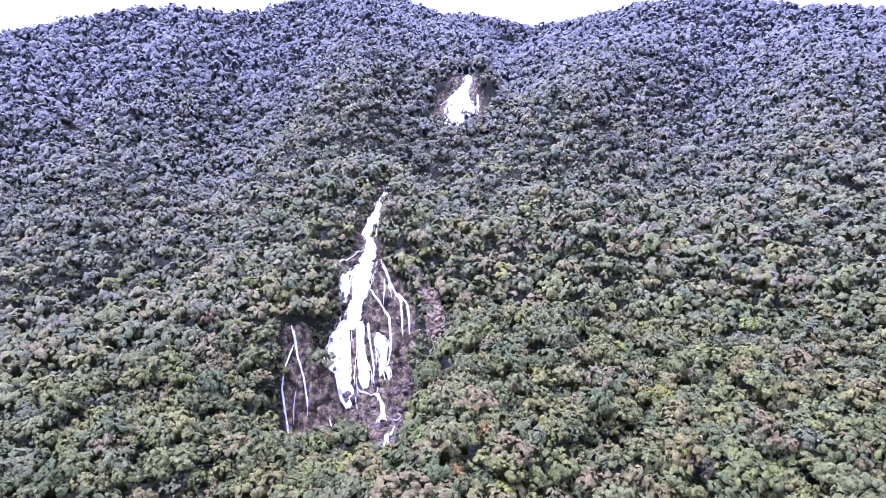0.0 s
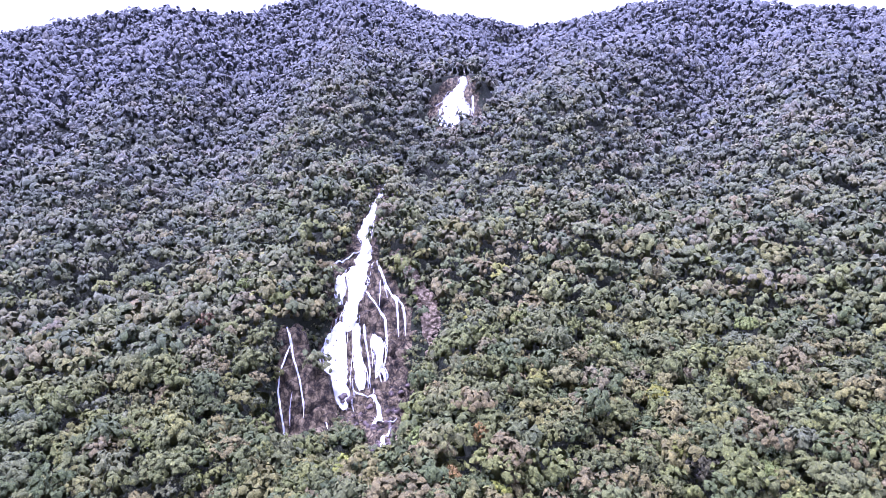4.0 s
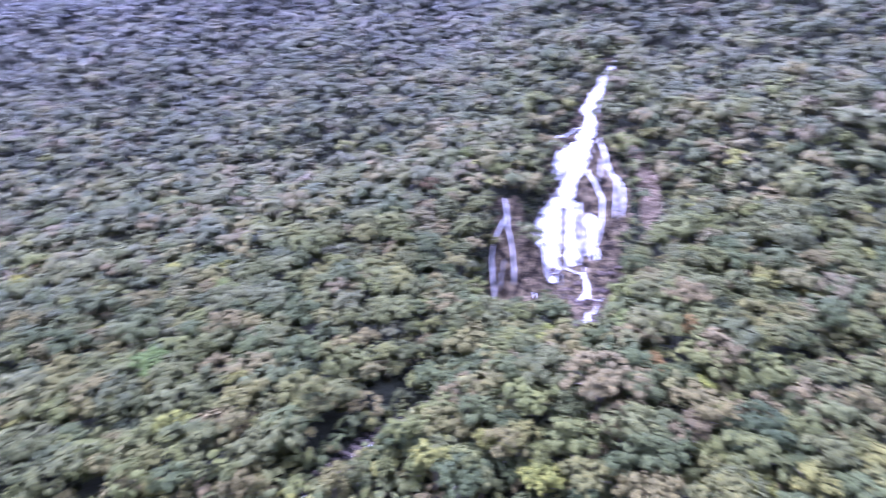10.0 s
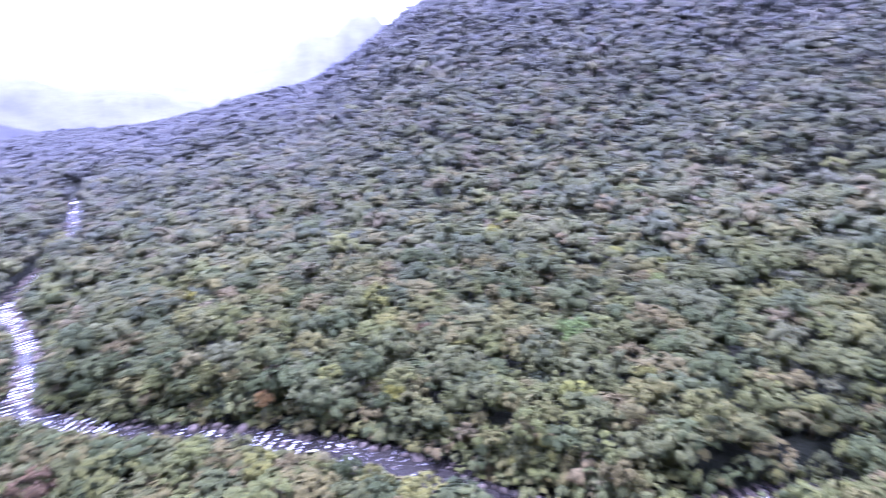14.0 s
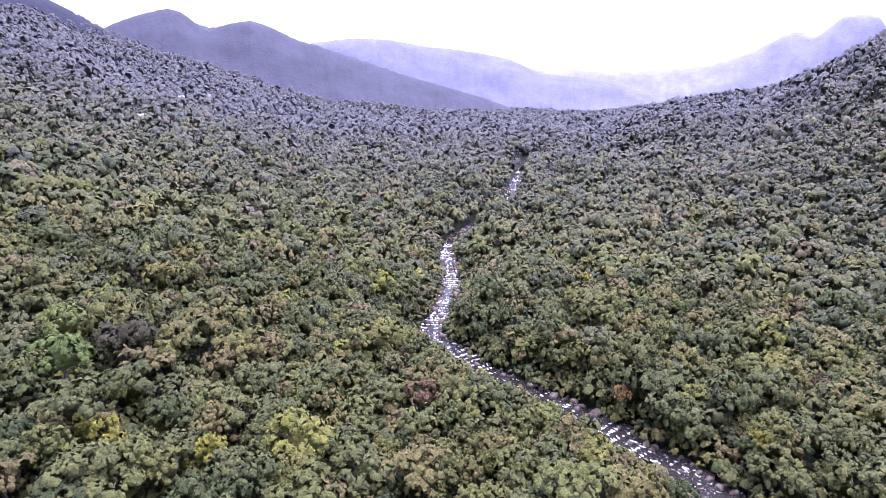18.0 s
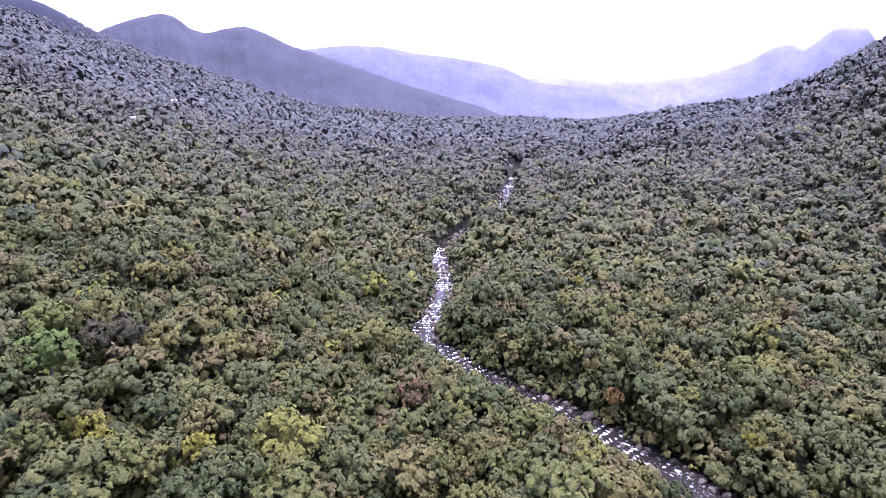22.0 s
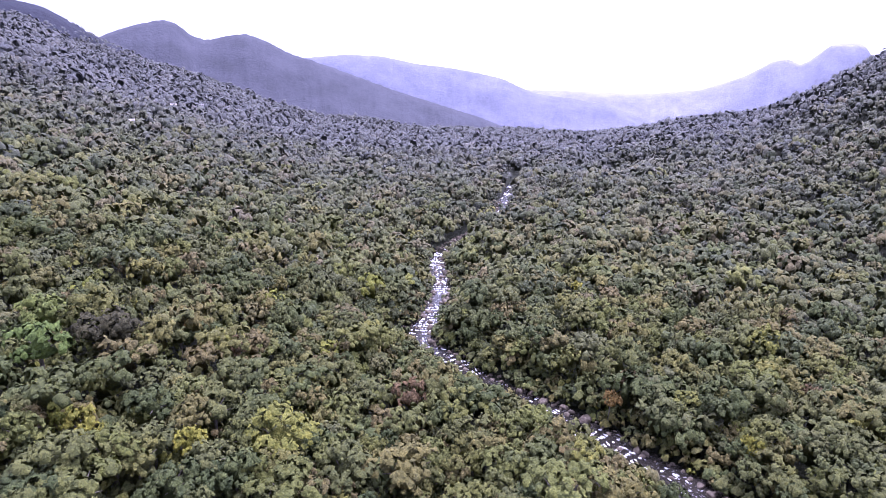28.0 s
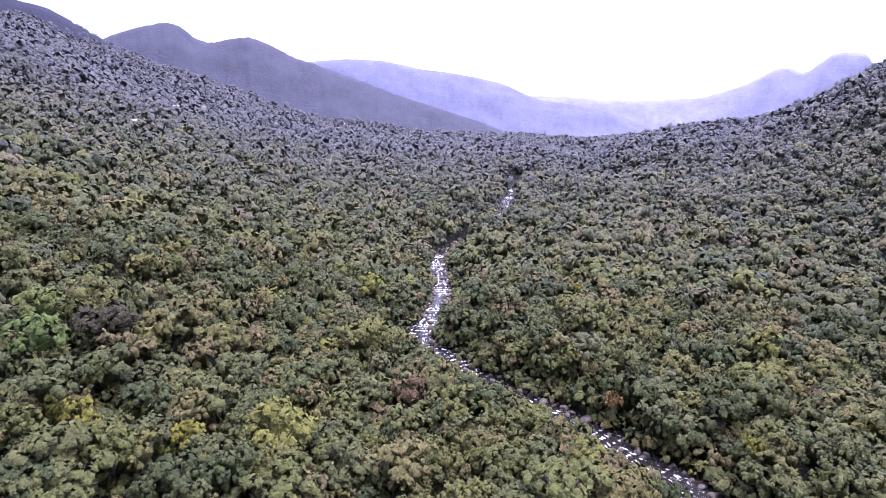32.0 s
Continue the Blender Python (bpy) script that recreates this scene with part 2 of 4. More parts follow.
# the river's line, heading and distance, from up the valley to below the camera and away
RIVER = ((-9.5, 980), (-8, 800), (-7.1, 739), (-6.4, 600), (-6, 520), (-2.2, 440), (-0.4, 403), (-0.9, 342), (-0.3, 300), (0.9, 272), (1.0, 256), (-2.1, 241), (-4.9, 224),
         (-7.7, 214), (-10.8, 206), (-14.1, 198), (-18.2, 190), (-21.8, 182), (-25.2, 177), (-28.1, 172), (-33, 162), (-38, 152), (-44, 144), (-57, 136), (-75, 118), (-100, 100), (-125, 105), (-150, 140), (-165, 220), (-175, 400))
# the stream from the foot of the falls down to the river
STREAM = ((-87.5, 268), (-87.6, 250), (-84, 226), (-77, 200), (-70, 182), (-65, 169), (-60, 154), (-56, 143))


def spot(heading, out, z=0.0):
    h = radians(heading)
    return Vector((-math.sin(h) * out, math.cos(h) * out, z))


# The plan is laid out level, then turned about the camera's place by these degrees about x, y and z at each heading, to
# fit the camera's views.
LEAN = ((-240, 0, 0, 0), (-180, -2.5, 2.4, -1.5), (-136, -3.7, 3.55, -2.0), (-88, -3.7, 3.55, -2.0), (-74, -4.0, 3.5, -2.4), (-63, -4.1, 3.7, -1.9), (-53, -4.6, 3.45, -1.4),
        (-47, -4.75, 3.55, -1.1), (-35, -5.4, 3.1, -0.8), (-25, -6.0, 2.5, -0.2), (-5, -6.5, 0.3, 0.4), (1, -6.7, -1.03, 0.22), (60, -6.7, -1.03, 0.22), (120, 0, 0, 0))
LEAN = np.array(LEAN, float)


def leaning(p):
    """Turns points of the level plan about the camera's place, to fit its views."""
    p = np.array(p, float).reshape(-1, 3)
    h = np.degrees(np.arctan2(-p[:, 0], p[:, 1]))
    h = np.where(h > 120, h - 360, h)
    w = np.radians(np.stack([np.interp(h, LEAN[:, 0], LEAN[:, k]) for k in (1, 2, 3)], 1))
    a = np.linalg.norm(w, axis=1, keepdims=True) + 1e-9
    k, q = w / a, p - (0, 0, 110)
    turned = q * np.cos(a) + np.cross(k, q) * np.sin(a) + k * (k * q).sum(1, keepdims=True) * (1 - np.cos(a))
    fade = np.clip(np.hypot(p[:, 0], p[:, 1]) / 60, 0, 1)[:, None]
    return p + (turned - q) * fade


LEAN_ROWS = LEAN.tolist()


def leaning_spot(x, y, z):
    """The same for one point."""
    x, y, z = float(x), float(y), float(z)
    h = math.degrees(math.atan2(-x, y))
    h = h - 360 if h > 120 else h
    k = next(i for i in range(1, len(LEAN_ROWS)) if h <= LEAN_ROWS[i][0])
    a, b = LEAN_ROWS[k - 1], LEAN_ROWS[k]
    f = (h - a[0]) / (b[0] - a[0])
    w = Vector([radians(p + (q - p) * f) for p, q in zip(a[1:], b[1:])])
    q = Vector((x, y, z - 110))
    turned = Matrix.Rotation(w.length, 3, w) @ q if w.length > 1e-6 else q
    return np.array(Vector((x, y, z)) + (turned - q) * min(1.0, math.hypot(x, y) / 60))


def line(points, step=3.0):
    """A smooth line through headings and distances, in even steps on the plan."""
    p = np.array([spot(*q)[:2] for q in points])
    p = np.vstack([2 * p[0] - p[1], p, 2 * p[-1] - p[-2]])
    out = []
    for a, b, c, d in zip(p, p[1:], p[2:], p[3:]):
        n = max(2, int(np.linalg.norm(c - b) / step))
        for s in np.arange(n) / n:
            out.append(0.5 * (2 * b + (c - a) * s + (2 * a - 5 * b + 4 * c - d) * s * s + (3 * b - a - 3 * c + d) * s ** 3))
    return np.array(out)


RIVER_LINE, STREAM_LINE = line(RIVER), line(STREAM)


# half the river's width: broader where it runs past below
RIVER_HALF = 6.0 + 4.0 * (np.hypot(RIVER_LINE[:, 0], RIVER_LINE[:, 1]) < 205)
RIVER_HALF = np.convolve(np.pad(RIVER_HALF, 6, "edge"), np.ones(13) / 13, "valid")


def distance_to(points, way):
    best = np.full(len(points), 1e9)
    for k in range(0, len(way), 1):
        best = np.minimum(best, np.hypot(points[:, 0] - way[k, 0], points[:, 1] - way[k, 1]))
    return best


def lumps(x, y, seed, size):
    """Smooth rolling noise from a few crossed waves."""
    r = np.random.RandomState(seed)
    s = 0
    for k in range(7):
        a, p = r.uniform(0, 6.283), r.uniform(0, 6.283)
        w = 6.283 / (size * r.uniform(0.6, 1.5))
        s = s + np.sin((x * np.cos(a) + y * np.sin(a)) * w + p)
    return s / 7


def ground_height(x, y):
    """The bare ground, before the beds of the river and the stream are cut."""
    x, y = np.asarray(x, float), np.asarray(y, float)
    d = np.hypot(x, y)
    h = np.degrees(np.arctan2(-x, y))
    h = np.where(h < HEADS[0], h + 360, h)
    h = np.where(h > HEADS[-1], h - 360, h)
    k = np.clip(np.searchsorted(HEADS, h, "right") - 1, 0, len(HEADS) - 2)
    f = (h - HEADS[k]) / (HEADS[k + 1] - HEADS[k])
    f = f * f * (3 - 2 * f) * 0.5 + f * 0.5
    m = np.clip(np.searchsorted(OUT, d, "right") - 1, 0, len(OUT) - 2)
    o = np.array(OUT, float)
    g = np.clip((d - o[m]) / (o[m + 1] - o[m]), 0, 1)
    z = (TABLE[k, m] * (1 - g) + TABLE[k, m + 1] * g) * (1 - f) + (TABLE[k + 1, m] * (1 - g) + TABLE[k + 1, m + 1] * g) * f
    rough = np.clip((d - 220) / 500, 0, 1)
    z = z + rough * (9 * lumps(x, y, 3, 160) + 5 * lumps(x, y, 4, 70)) + np.clip((d - 900) / 800, 0, 1) * 22 * lumps(x, y, 5, 420)
    return z


# Steep rock: a heading to look along, then the run of the face as distance out and height.
FALLS = (-87.0, ((215, -2.0), (232, -1.5), (247, 0), (264, 2), (282, 4), (292, 10), (308, 25), (324, 40), (340, 55), (362, 70), (384, 80), (420, 93), (445, 99), (520, 112)))
SIDE = (-80.0, ((240, 0), (262, 1), (274, 2), (288, 21), (300, 38), (320, 44), (360, 54)))
UPPER = (-96.0, ((520, 86), (560, 104), (600, 123), (625, 135), (646, 146), (690, 197), (720, 206), (780, 220)))
GORGE = ((-89.5, 410), (-91.5, 500), (-93.5, 580), (-95.5, 650), (-97, 720), (-99.5, 900), (-101.5, 1250))


def in_frame(x, y, face):
    h = radians(face[0])
    return x * math.cos(h) + y * math.sin(h), -x * math.sin(h) + y * math.cos(h)


def face_height(face, f):
    return np.interp(f, [a for a, _ in face[1]], [b for _, b in face[1]])


def step(v, a, b):
    w = np.clip((v - a) / (b - a), 0, 1)
    return w * w * (3 - 2 * w)


GORGE_LINE = line(GORGE, 8.0)
# the skyline above the falls: a heading, and how far the crest stands above or below the even slope
CREST = np.array(((-131, 0), (-125, -12), (-121, 0), (-117, 12), (-111, 1), (-108, -7), (-106, -22), (-101, -16), (-96, 3), (-93, 10), (-89, 30), (-85, 28), (-82, 0), (-80, -16), (-77, -11), (-73, 12), (-67, 0), (-58, 0)), float)
SPURS = (line(((-81, 440), (-83, 560), (-86, 800), (-89, 1150)), 12.0), line(((-105, 380), (-106, 560), (-109, 780), (-113, 1050)), 12.0),
         line(((-66, 520), (-70, 800), (-74, 1150)), 12.0), line(((-122, 420), (-124, 700), (-124, 1050)), 12.0))


def land_height(x, y):
    z = ground_height(x, y)
    x, y = np.asarray(x, float), np.asarray(y, float)
    d = np.hypot(x, y)
    z = z + step(d, 850, 1280) * np.interp(np.degrees(np.arctan2(-x, y)), CREST[:, 0], CREST[:, 1])
    sector = (x > 0) & (y > -900) & (y < 700) & (d > 300) & (d < 1500)
    if sector.any():
        g = np.full(z.shape, 1e9)
        g[sector] = distance_to(np.stack([x[sector], y[sector]], 1), GORGE_LINE)
        z = z - 22 * np.exp(-(g / 36) ** 2) * step(d, 430, 620) + 18 * np.exp(-((g - 95) / 50) ** 2) * step(d, 430, 600)
        for spur in SPURS:
            g[sector] = distance_to(np.stack([x[sector], y[sector]], 1), spur)
            z = z + 18 * np.exp(-(g / 52) ** 2) - 13 * np.exp(-((g - 110) / 45) ** 2) * step(d, 350, 450)
    for face, inner, outer, centre in ((SIDE, 10, 17, 2), (FALLS, 25, 36, -1), (UPPER, 26, 60, 4)):
        r, f = in_frame(x, y, face)
        a, b = face[1][0][0], face[1][-1][0]
        w = (1 - step(np.abs(r - centre), inner, outer)) * step(f, a, a + 0.12 * (b - a)) * (1 - step(f, b - 0.25 * (b - a), b))
        z = z * (1 - w) + face_height(face, f) * w
    p = np.stack([np.ravel(x), np.ravel(y)], 1).astype(float)
    near = np.hypot(p[:, 0], p[:, 1]) < 1100
    dr, ds = np.full(len(p), 1e9), np.full(len(p), 1e9)
    dr[near], ds[near] = distance_to(p[near], RIVER_LINE), distance_to(p[near], STREAM_LINE)
    wide = np.where(np.hypot(p[:, 0], p[:, 1]) < 225, 3.0, 0.0)
    dr = dr - wide
    dr, ds = dr.reshape(np.shape(z)), ds.reshape(np.shape(z))
    w = np.clip((dr - 7) / 13, 0, 1)
    z = z * w * w * (3 - 2 * w) + (-2.2) * (1 - w * w * (3 - 2 * w))
    w = np.clip((ds - 3.5) / 11, 0, 1)
    return z * w * w * (3 - 2 * w) + np.minimum(z, -1.2) * (1 - w * w * (3 - 2 * w))


def sheet(name, verts, faces, material, smooth=True):
    me = bpy.data.meshes.new(name)
    verts, faces = np.asarray(verts, np.float32), np.asarray(faces, np.int32)
    me.vertices.add(len(verts))
    me.vertices.foreach_set("co", verts.ravel())
    me.loops.add(faces.size)
    me.loops.foreach_set("vertex_index", faces.ravel())
    me.polygons.add(len(faces))
    me.polygons.foreach_set("loop_start", np.arange(len(faces), dtype=np.int32) * faces.shape[1])
    me.update(calc_edges=True)
    if smooth:
        me.shade_smooth()
    me.materials.append(material)
    return me


# ---- bare rock: where no tree stands ----
# along each face: distance out, then the bounds of the rock to either side
BARE_FALLS = ((238, 0, 6), (252, -6, 11), (268, -9, 14), (281, -16, 20), (286, -21, 22), (293, -24, 19), (305, -26, 17), (311, -23, 23),
              (323, -14, 23), (336, -15, 17), (346, -18, 11), (357, -6, 10), (368, -3, 9), (384, 2, 14), (412, 12, 21), (448, 19, 27))
BARE_SIDE = ((262, -9, 15), (270, -10, 16), (288, -7, 15), (292, -5, 8), (304, -2, 5))
BARE_UPPER = ((636, -18, 28), (650, -18, 29), (670, -19, 27), (682, -6, 21), (704, 10, 19))
BARE_SCAR = ((294, 27, 37), (306, 29, 36), (317, 28, 38), (326, 28, 37), (335, 24, 31), (344, 20, 27), (352, 18, 22))


def bounds(table, f):
    t = np.array(table, float)
    return np.interp(f, t[:, 0], t[:, 1]), np.interp(f, t[:, 0], t[:, 2])


def on_rock(p, margin, broad=None):
    out = np.zeros(len(p), bool)
    for face, table, front, side in ((FALLS, BARE_FALLS, 2.2, 0.35), (SIDE, BARE_SIDE, 2.2, 0.1), (UPPER, BARE_UPPER, 1.5, 0.4), (FALLS, BARE_SCAR, 0.6, 0.1)):
        r, f = in_frame(p[:, 0], p[:, 1], face)
        lo, hi = bounds(table, f)
        m = margin * side if broad is None else broad
        out |= (f > table[0][0] - front * margin) & (f < table[-1][0] + 2) & (r > lo - m) & (r < hi + m)
    return out


# the ground: rings that widen outwards, closed by one vertex in the middle
rings = np.r_[0.02, np.arange(10, 420, 4.5), 420 * (5000 / 420) ** (np.arange(70) / 69)]
turns = np.radians(np.r_[np.arange(0, 250, 1.0), np.arange(250, 300, 0.4), np.arange(300, 360, 1.0)])
gx, gy = -np.outer(rings, np.sin(turns)), np.outer(rings, np.cos(turns))
gz = land_height(gx, gy)
nr, na = gx.shape
gz -= 6.0 * on_rock(np.stack([gx.ravel(), gy.ravel()], 1), 0.3).reshape(gx.shape)      # the rock stands in a hollow of the soil
ids = np.arange(nr * na).reshape(nr, na)
quads = np.stack([ids[:-1], np.roll(ids, -1, 1)[:-1], np.roll(ids, -1, 1)[1:], ids[1:]], -1).reshape(-1, 4)
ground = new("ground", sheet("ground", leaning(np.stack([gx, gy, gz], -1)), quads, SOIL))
tagged(ground, "dark forest floor of a steep river valley", "ground", kind="structure")

# ---- the forest ----
def cap(n, rows):
    """A cheap clump: n sides, a few rings and a top."""
    v, f = [], []
    for k in range(rows):
        a = -0.35 + (math.pi / 2 + 0.35) * k / rows
        v += [(math.cos(a) * math.cos(6.2832 * (i + 0.5 * k) / n), math.cos(a) * math.sin(6.2832 * (i + 0.5 * k) / n), math.sin(a)) for i in range(n)]
    for k in range(rows - 1):
        for i in range(n):
            a, b, c, d = k * n + i, k * n + (i + 1) % n, k * n + n + i, k * n + n + (i + 1) % n
            f += [(a, b, c), (b, d, c)]
    v.append((0, 0, 1 if rows > 1 else 0.94))
    f += [((rows - 1) * n + i, (rows - 1) * n + (i + 1) % n, rows * n) for i in range(n)]
    return np.array(v), np.array(f)


def crown_shape(seed, lobes, puffs, leaves, leaf, skirt=1.0, full=1.0):
    """A crown one metre in radius: boughs heaped round a dome with gaps between them, each set with puffs of leaves and loose sprays."""
    r = np.random.RandomState(seed)
    bv, bf = cap(5, 1)
    wide = np.array([r.uniform(0.85, 1.15), r.uniform(0.85, 1.15), r.uniform(0.80, 1.15)])
    # the shaded inside, which closes the gaps
    iv, jf = cap(6, 1)
    iv[:6] *= np.array([0.55, 0.55, skirt]) if skirt > 1 else 1.0
    vs, fs, ns, n = [iv * 0.58 * wide * np.array([1, 1, 0.7])], [jf], [iv], len(iv)
    small = full * (0.78 / math.sqrt(lobes * puffs) + 0.035)
    for k in range(lobes):
        up = 1 - (k + 0.5) / lobes * 1.05
        a = k * 2.39996 + r.uniform(-0.6, 0.6)
        s = math.sqrt(max(0, 1 - up * up))
        reach = r.uniform(0.48, 0.74)
        bough = np.array([math.cos(a) * s * reach, math.sin(a) * s * reach, up * r.uniform(0.30, 0.58)]) * wide
        span = r.uniform(0.75, 1.25) * (0.72 / math.sqrt(lobes) + 0.06)
        for j in range(puffs):
            d = r.normal(0, 1, 3) + np.array([0, 0, 0.75]) + bough * 0.9
            d /= np.linalg.norm(d)
            d[2] = max(d[2], -0.15)
            c = bough + d * span * np.array([1.15, 1.15, 0.80]) * r.uniform(0.72, 1.05)
            size = small * r.uniform(0.70, 1.35)
            # a rounded puff that faces outwards
            flat = np.array([1.2, 1.2, r.uniform(0.55, 0.80)])
            axis = d + r.normal(0, 0.30, 3) + np.array([0, 0, 0.3])
            axis /= np.linalg.norm(axis)
            one = np.cross(axis, r.normal(0, 1, 3))
            one /= np.linalg.norm(one)
            v = (bv * size * flat * (1 + r.uniform(-0.30, 0.25, (len(bv), 1)))) @ np.array([one, np.cross(axis, one), axis])
            vs.append(v + c)
            ns.append(v / size * 0.55 + d * 0.40 + np.array([0, 0, 0.45]))
            fs.append(bf + n)
            n += len(bv)
            for _ in range(leaves):
                e = r.normal(0, 1, 3) + d * 0.8
                e /= np.linalg.norm(e)
                lie = e + r.normal(0, 0.5, 3)
                lie /= np.linalg.norm(lie)
                side = np.cross(lie, r.normal(0, 1, 3))
                side /= np.linalg.norm(side)
                far = np.cross(lie, side)
                m = c + e * size * r.uniform(0.8, 1.3)
                g = leaf * size * r.uniform(0.6, 1.3)
                h = g * r.uniform(0.5, 0.9)
                vs.append(np.array([m - side * g, m - far * h, m + side * g, m + far * h]))
                fs.append(np.array([[0, 1, 2], [0, 2, 3]]) + n)
                ns.append(np.tile(e * 0.45 + d * 0.45 + np.array([0, 0, 0.4]), (4, 1)))
                n += 4
    ns = np.vstack(ns)
    return np.vstack(vs), np.vstack(fs), ns / np.linalg.norm(ns, axis=1, keepdims=True)


def scatter(low, high, gap, h0, h1, seed):
    """Places for trees, evenly jittered, between two distances and two headings."""
    r = np.random.RandomState(seed)
    n = int(2 * high / gap) + 2
    i, j = np.meshgrid(np.arange(n), np.arange(int(n / 0.87)), indexing="ij")
    x = (i + 0.5 * (j % 2)) * gap - high + r.uniform(-0.46, 0.46, i.shape) * gap
    y = j * gap * 0.87 - high + r.uniform(-0.46, 0.46, i.shape) * gap
    p = np.stack([x.ravel(), y.ravel()], 1)
    d, h = np.hypot(p[:, 0], p[:, 1]), np.degrees(np.arctan2(-p[:, 0], p[:, 1]))
    return p[(d >= low) & (d < high) & (h > h0) & (h < h1)]


def clear_of(p, margin):
    """Keeps the places that stand off the water and the bare rock, and off the singled-out trees."""
    d = np.hypot(p[:, 0], p[:, 1])
    keep = np.ones(len(p), bool)
    near = d < 1000
    keep[near] = (distance_to(p[near], RIVER_LINE) > 5.4 + margin + 2.9 * (d[near] < 225)) & (distance_to(p[near], OPEN_STREAM) > 3.5 + margin)
    for h, o, size, *_ in SINGLE:
        q = spot(h, o)
        keep &= np.hypot(p[:, 0] - q[0], p[:, 1] - q[1]) > size * 0.72
    for h, o, *_ in HOUSES:
        a, b = spot(h, o - 5), spot(h, o)
        keep &= np.minimum(np.hypot(p[:, 0] - a[0], p[:, 1] - a[1]), np.hypot(p[:, 0] - b[0], p[:, 1] - b[1])) > 8.5
    return p[keep & ~on_rock(p, margin)]


def tint_of(p, r):
    """Trees of a kind stand together: a slow drift of colour over the slopes, and much chance."""
    drift = 0.5 + 0.5 * lumps(p[:, 0], p[:, 1], 11, 130)
    t = 0.18 * drift + 0.78 * r.beta(1.1, 1.35, len(p)) + 0.02
    odd = r.uniform(0, 1, len(p))
    t[odd < 0.02] = r.uniform(0.93, 1.0, (odd < 0.02).sum())
    return t


OPEN_RIVER = np.array([q for q in RIVER_LINE if math.hypot(*q) < 440 or 510 < math.hypot(*q) < 565 or 735 < math.hypot(*q) < 775])
OPEN_STREAM = np.array([q for q in STREAM_LINE if -69 < math.degrees(math.atan2(-q[0], q[1])) < -61 or math.degrees(math.atan2(-q[0], q[1])) < -86])


def height_limit(p):
    """Trees on the camera's bank of the river and the stream stay low near the water."""
    top = np.full(len(p), 99.0)
    near = np.where(np.hypot(p[:, 0], p[:, 1]) < 620)[0]
    for way, wide in ((OPEN_RIVER, 6.0), (OPEN_STREAM, 2.5)):
        away, side = np.full(len(near), 1e9), np.zeros(len(near))
        for q in way:
            d = np.hypot(p[near, 0] - q[0], p[near, 1] - q[1])
            side = np.where(d < away, np.hypot(*q) - np.hypot(p[near, 0], p[near, 1]), side)
            away = np.minimum(d, away)
        low = np.where(side > 0, 2.3 + 0.60 * np.maximum(away - wide, 0), 9.0 + 1.2 * np.maximum(away - wide, 0))
        top[near] = np.minimum(top[near], low)
    # the foot of the rock stays in view
    for face, a, b, foot, rise in ((FALLS, -30, 15, 268, 0.40), (SIDE, -13, 14, 268, 0.40), (FALLS, 24, 41, 298, 0.9), (FALLS, 15, 24, 300, 0.8)):
        r, f = in_frame(p[:, 0], p[:, 1], face)
        here = (r > a) & (r < b) & (f > 200) & (f < foot + 17)
        top[here] = np.minimum(top[here], 2.0 + rise * np.maximum(0, foot - f[here]))
    return top


def wood(name, places, shapes, size, tall, r, label, spread=0.33, tint=None, uneven=1.0):
    """One mesh for a stretch of forest: crowns of many shapes, each turned, sized and coloured by chance."""
    z = land_height(places[:, 0], places[:, 1])
    kind = r.randint(0, len(shapes), len(places))
    limit = height_limit(places)
    tint = tint_of(places, r) if tint is None else tint
    at = leaning(np.stack([places[:, 0], places[:, 1], z], 1))
    # share of painted haze, growing with distance from the camera's place
    haze = np.clip((np.hypot(places[:, 0], places[:, 1]) - 230) / 800 + r.normal(0, 0.10, len(places)), 0, 1)
    V, F, T, M, N, n = [], [], [], [], [], 0
    for k, (v, f, e) in enumerate(shapes):
        q = np.where(kind == k)[0]
        if not len(q):
            continue
        a = r.uniform(0, 6.283, len(q))
        s = size * np.exp(np.clip(r.normal(0, spread, len(q)), -0.5, 0.42))
        flat = r.uniform(0.90, 1.40, len(q))
        top = tall * (0.92 + uneven * r.uniform(-0.26, 0.26, len(q))) * (0.55 + 0.45 * s / size)
        s = np.where(top > limit[q], np.maximum(s * (limit[q] / top) ** 0.5, 1.6), s)
        top = np.minimum(top, limit[q])
        x = (v[:, 0] * np.cos(a)[:, None] - v[:, 1] * np.sin(a)[:, None]) * s[:, None] + at[q, 0:1]
        y = (v[:, 0] * np.sin(a)[:, None] + v[:, 1] * np.cos(a)[:, None]) * s[:, None] + at[q, 1:2]
        h = v[:, 2] * (s * flat)[:, None] + (at[q, 2] + top)[:, None] - 0.8 * s[:, None]
        V.append(np.stack([x, y, h], -1).reshape(-1, 3))
        ex = e[:, 0] * np.cos(a)[:, None] - e[:, 1] * np.sin(a)[:, None]
        ey = e[:, 0] * np.sin(a)[:, None] + e[:, 1] * np.cos(a)[:, None]
        N.append(np.stack([ex, ey, np.broadcast_to(e[:, 2], ex.shape)], -1).reshape(-1, 3))
        F.append((f[None] + (np.arange(len(q)) * len(v))[:, None, None] + n).reshape(-1, 3))
        T.append(np.repeat(tint[q], len(v)))
        M.append(np.repeat(haze[q], len(v)))
        n += len(q) * len(v)
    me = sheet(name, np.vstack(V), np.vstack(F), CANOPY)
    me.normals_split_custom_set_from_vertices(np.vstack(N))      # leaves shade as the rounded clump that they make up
    for key, values in (("tint", T), ("haze", M)):
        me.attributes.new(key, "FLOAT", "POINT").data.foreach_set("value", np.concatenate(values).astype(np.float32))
    return tagged(new(name, me), label, "forest", kind="stuff")


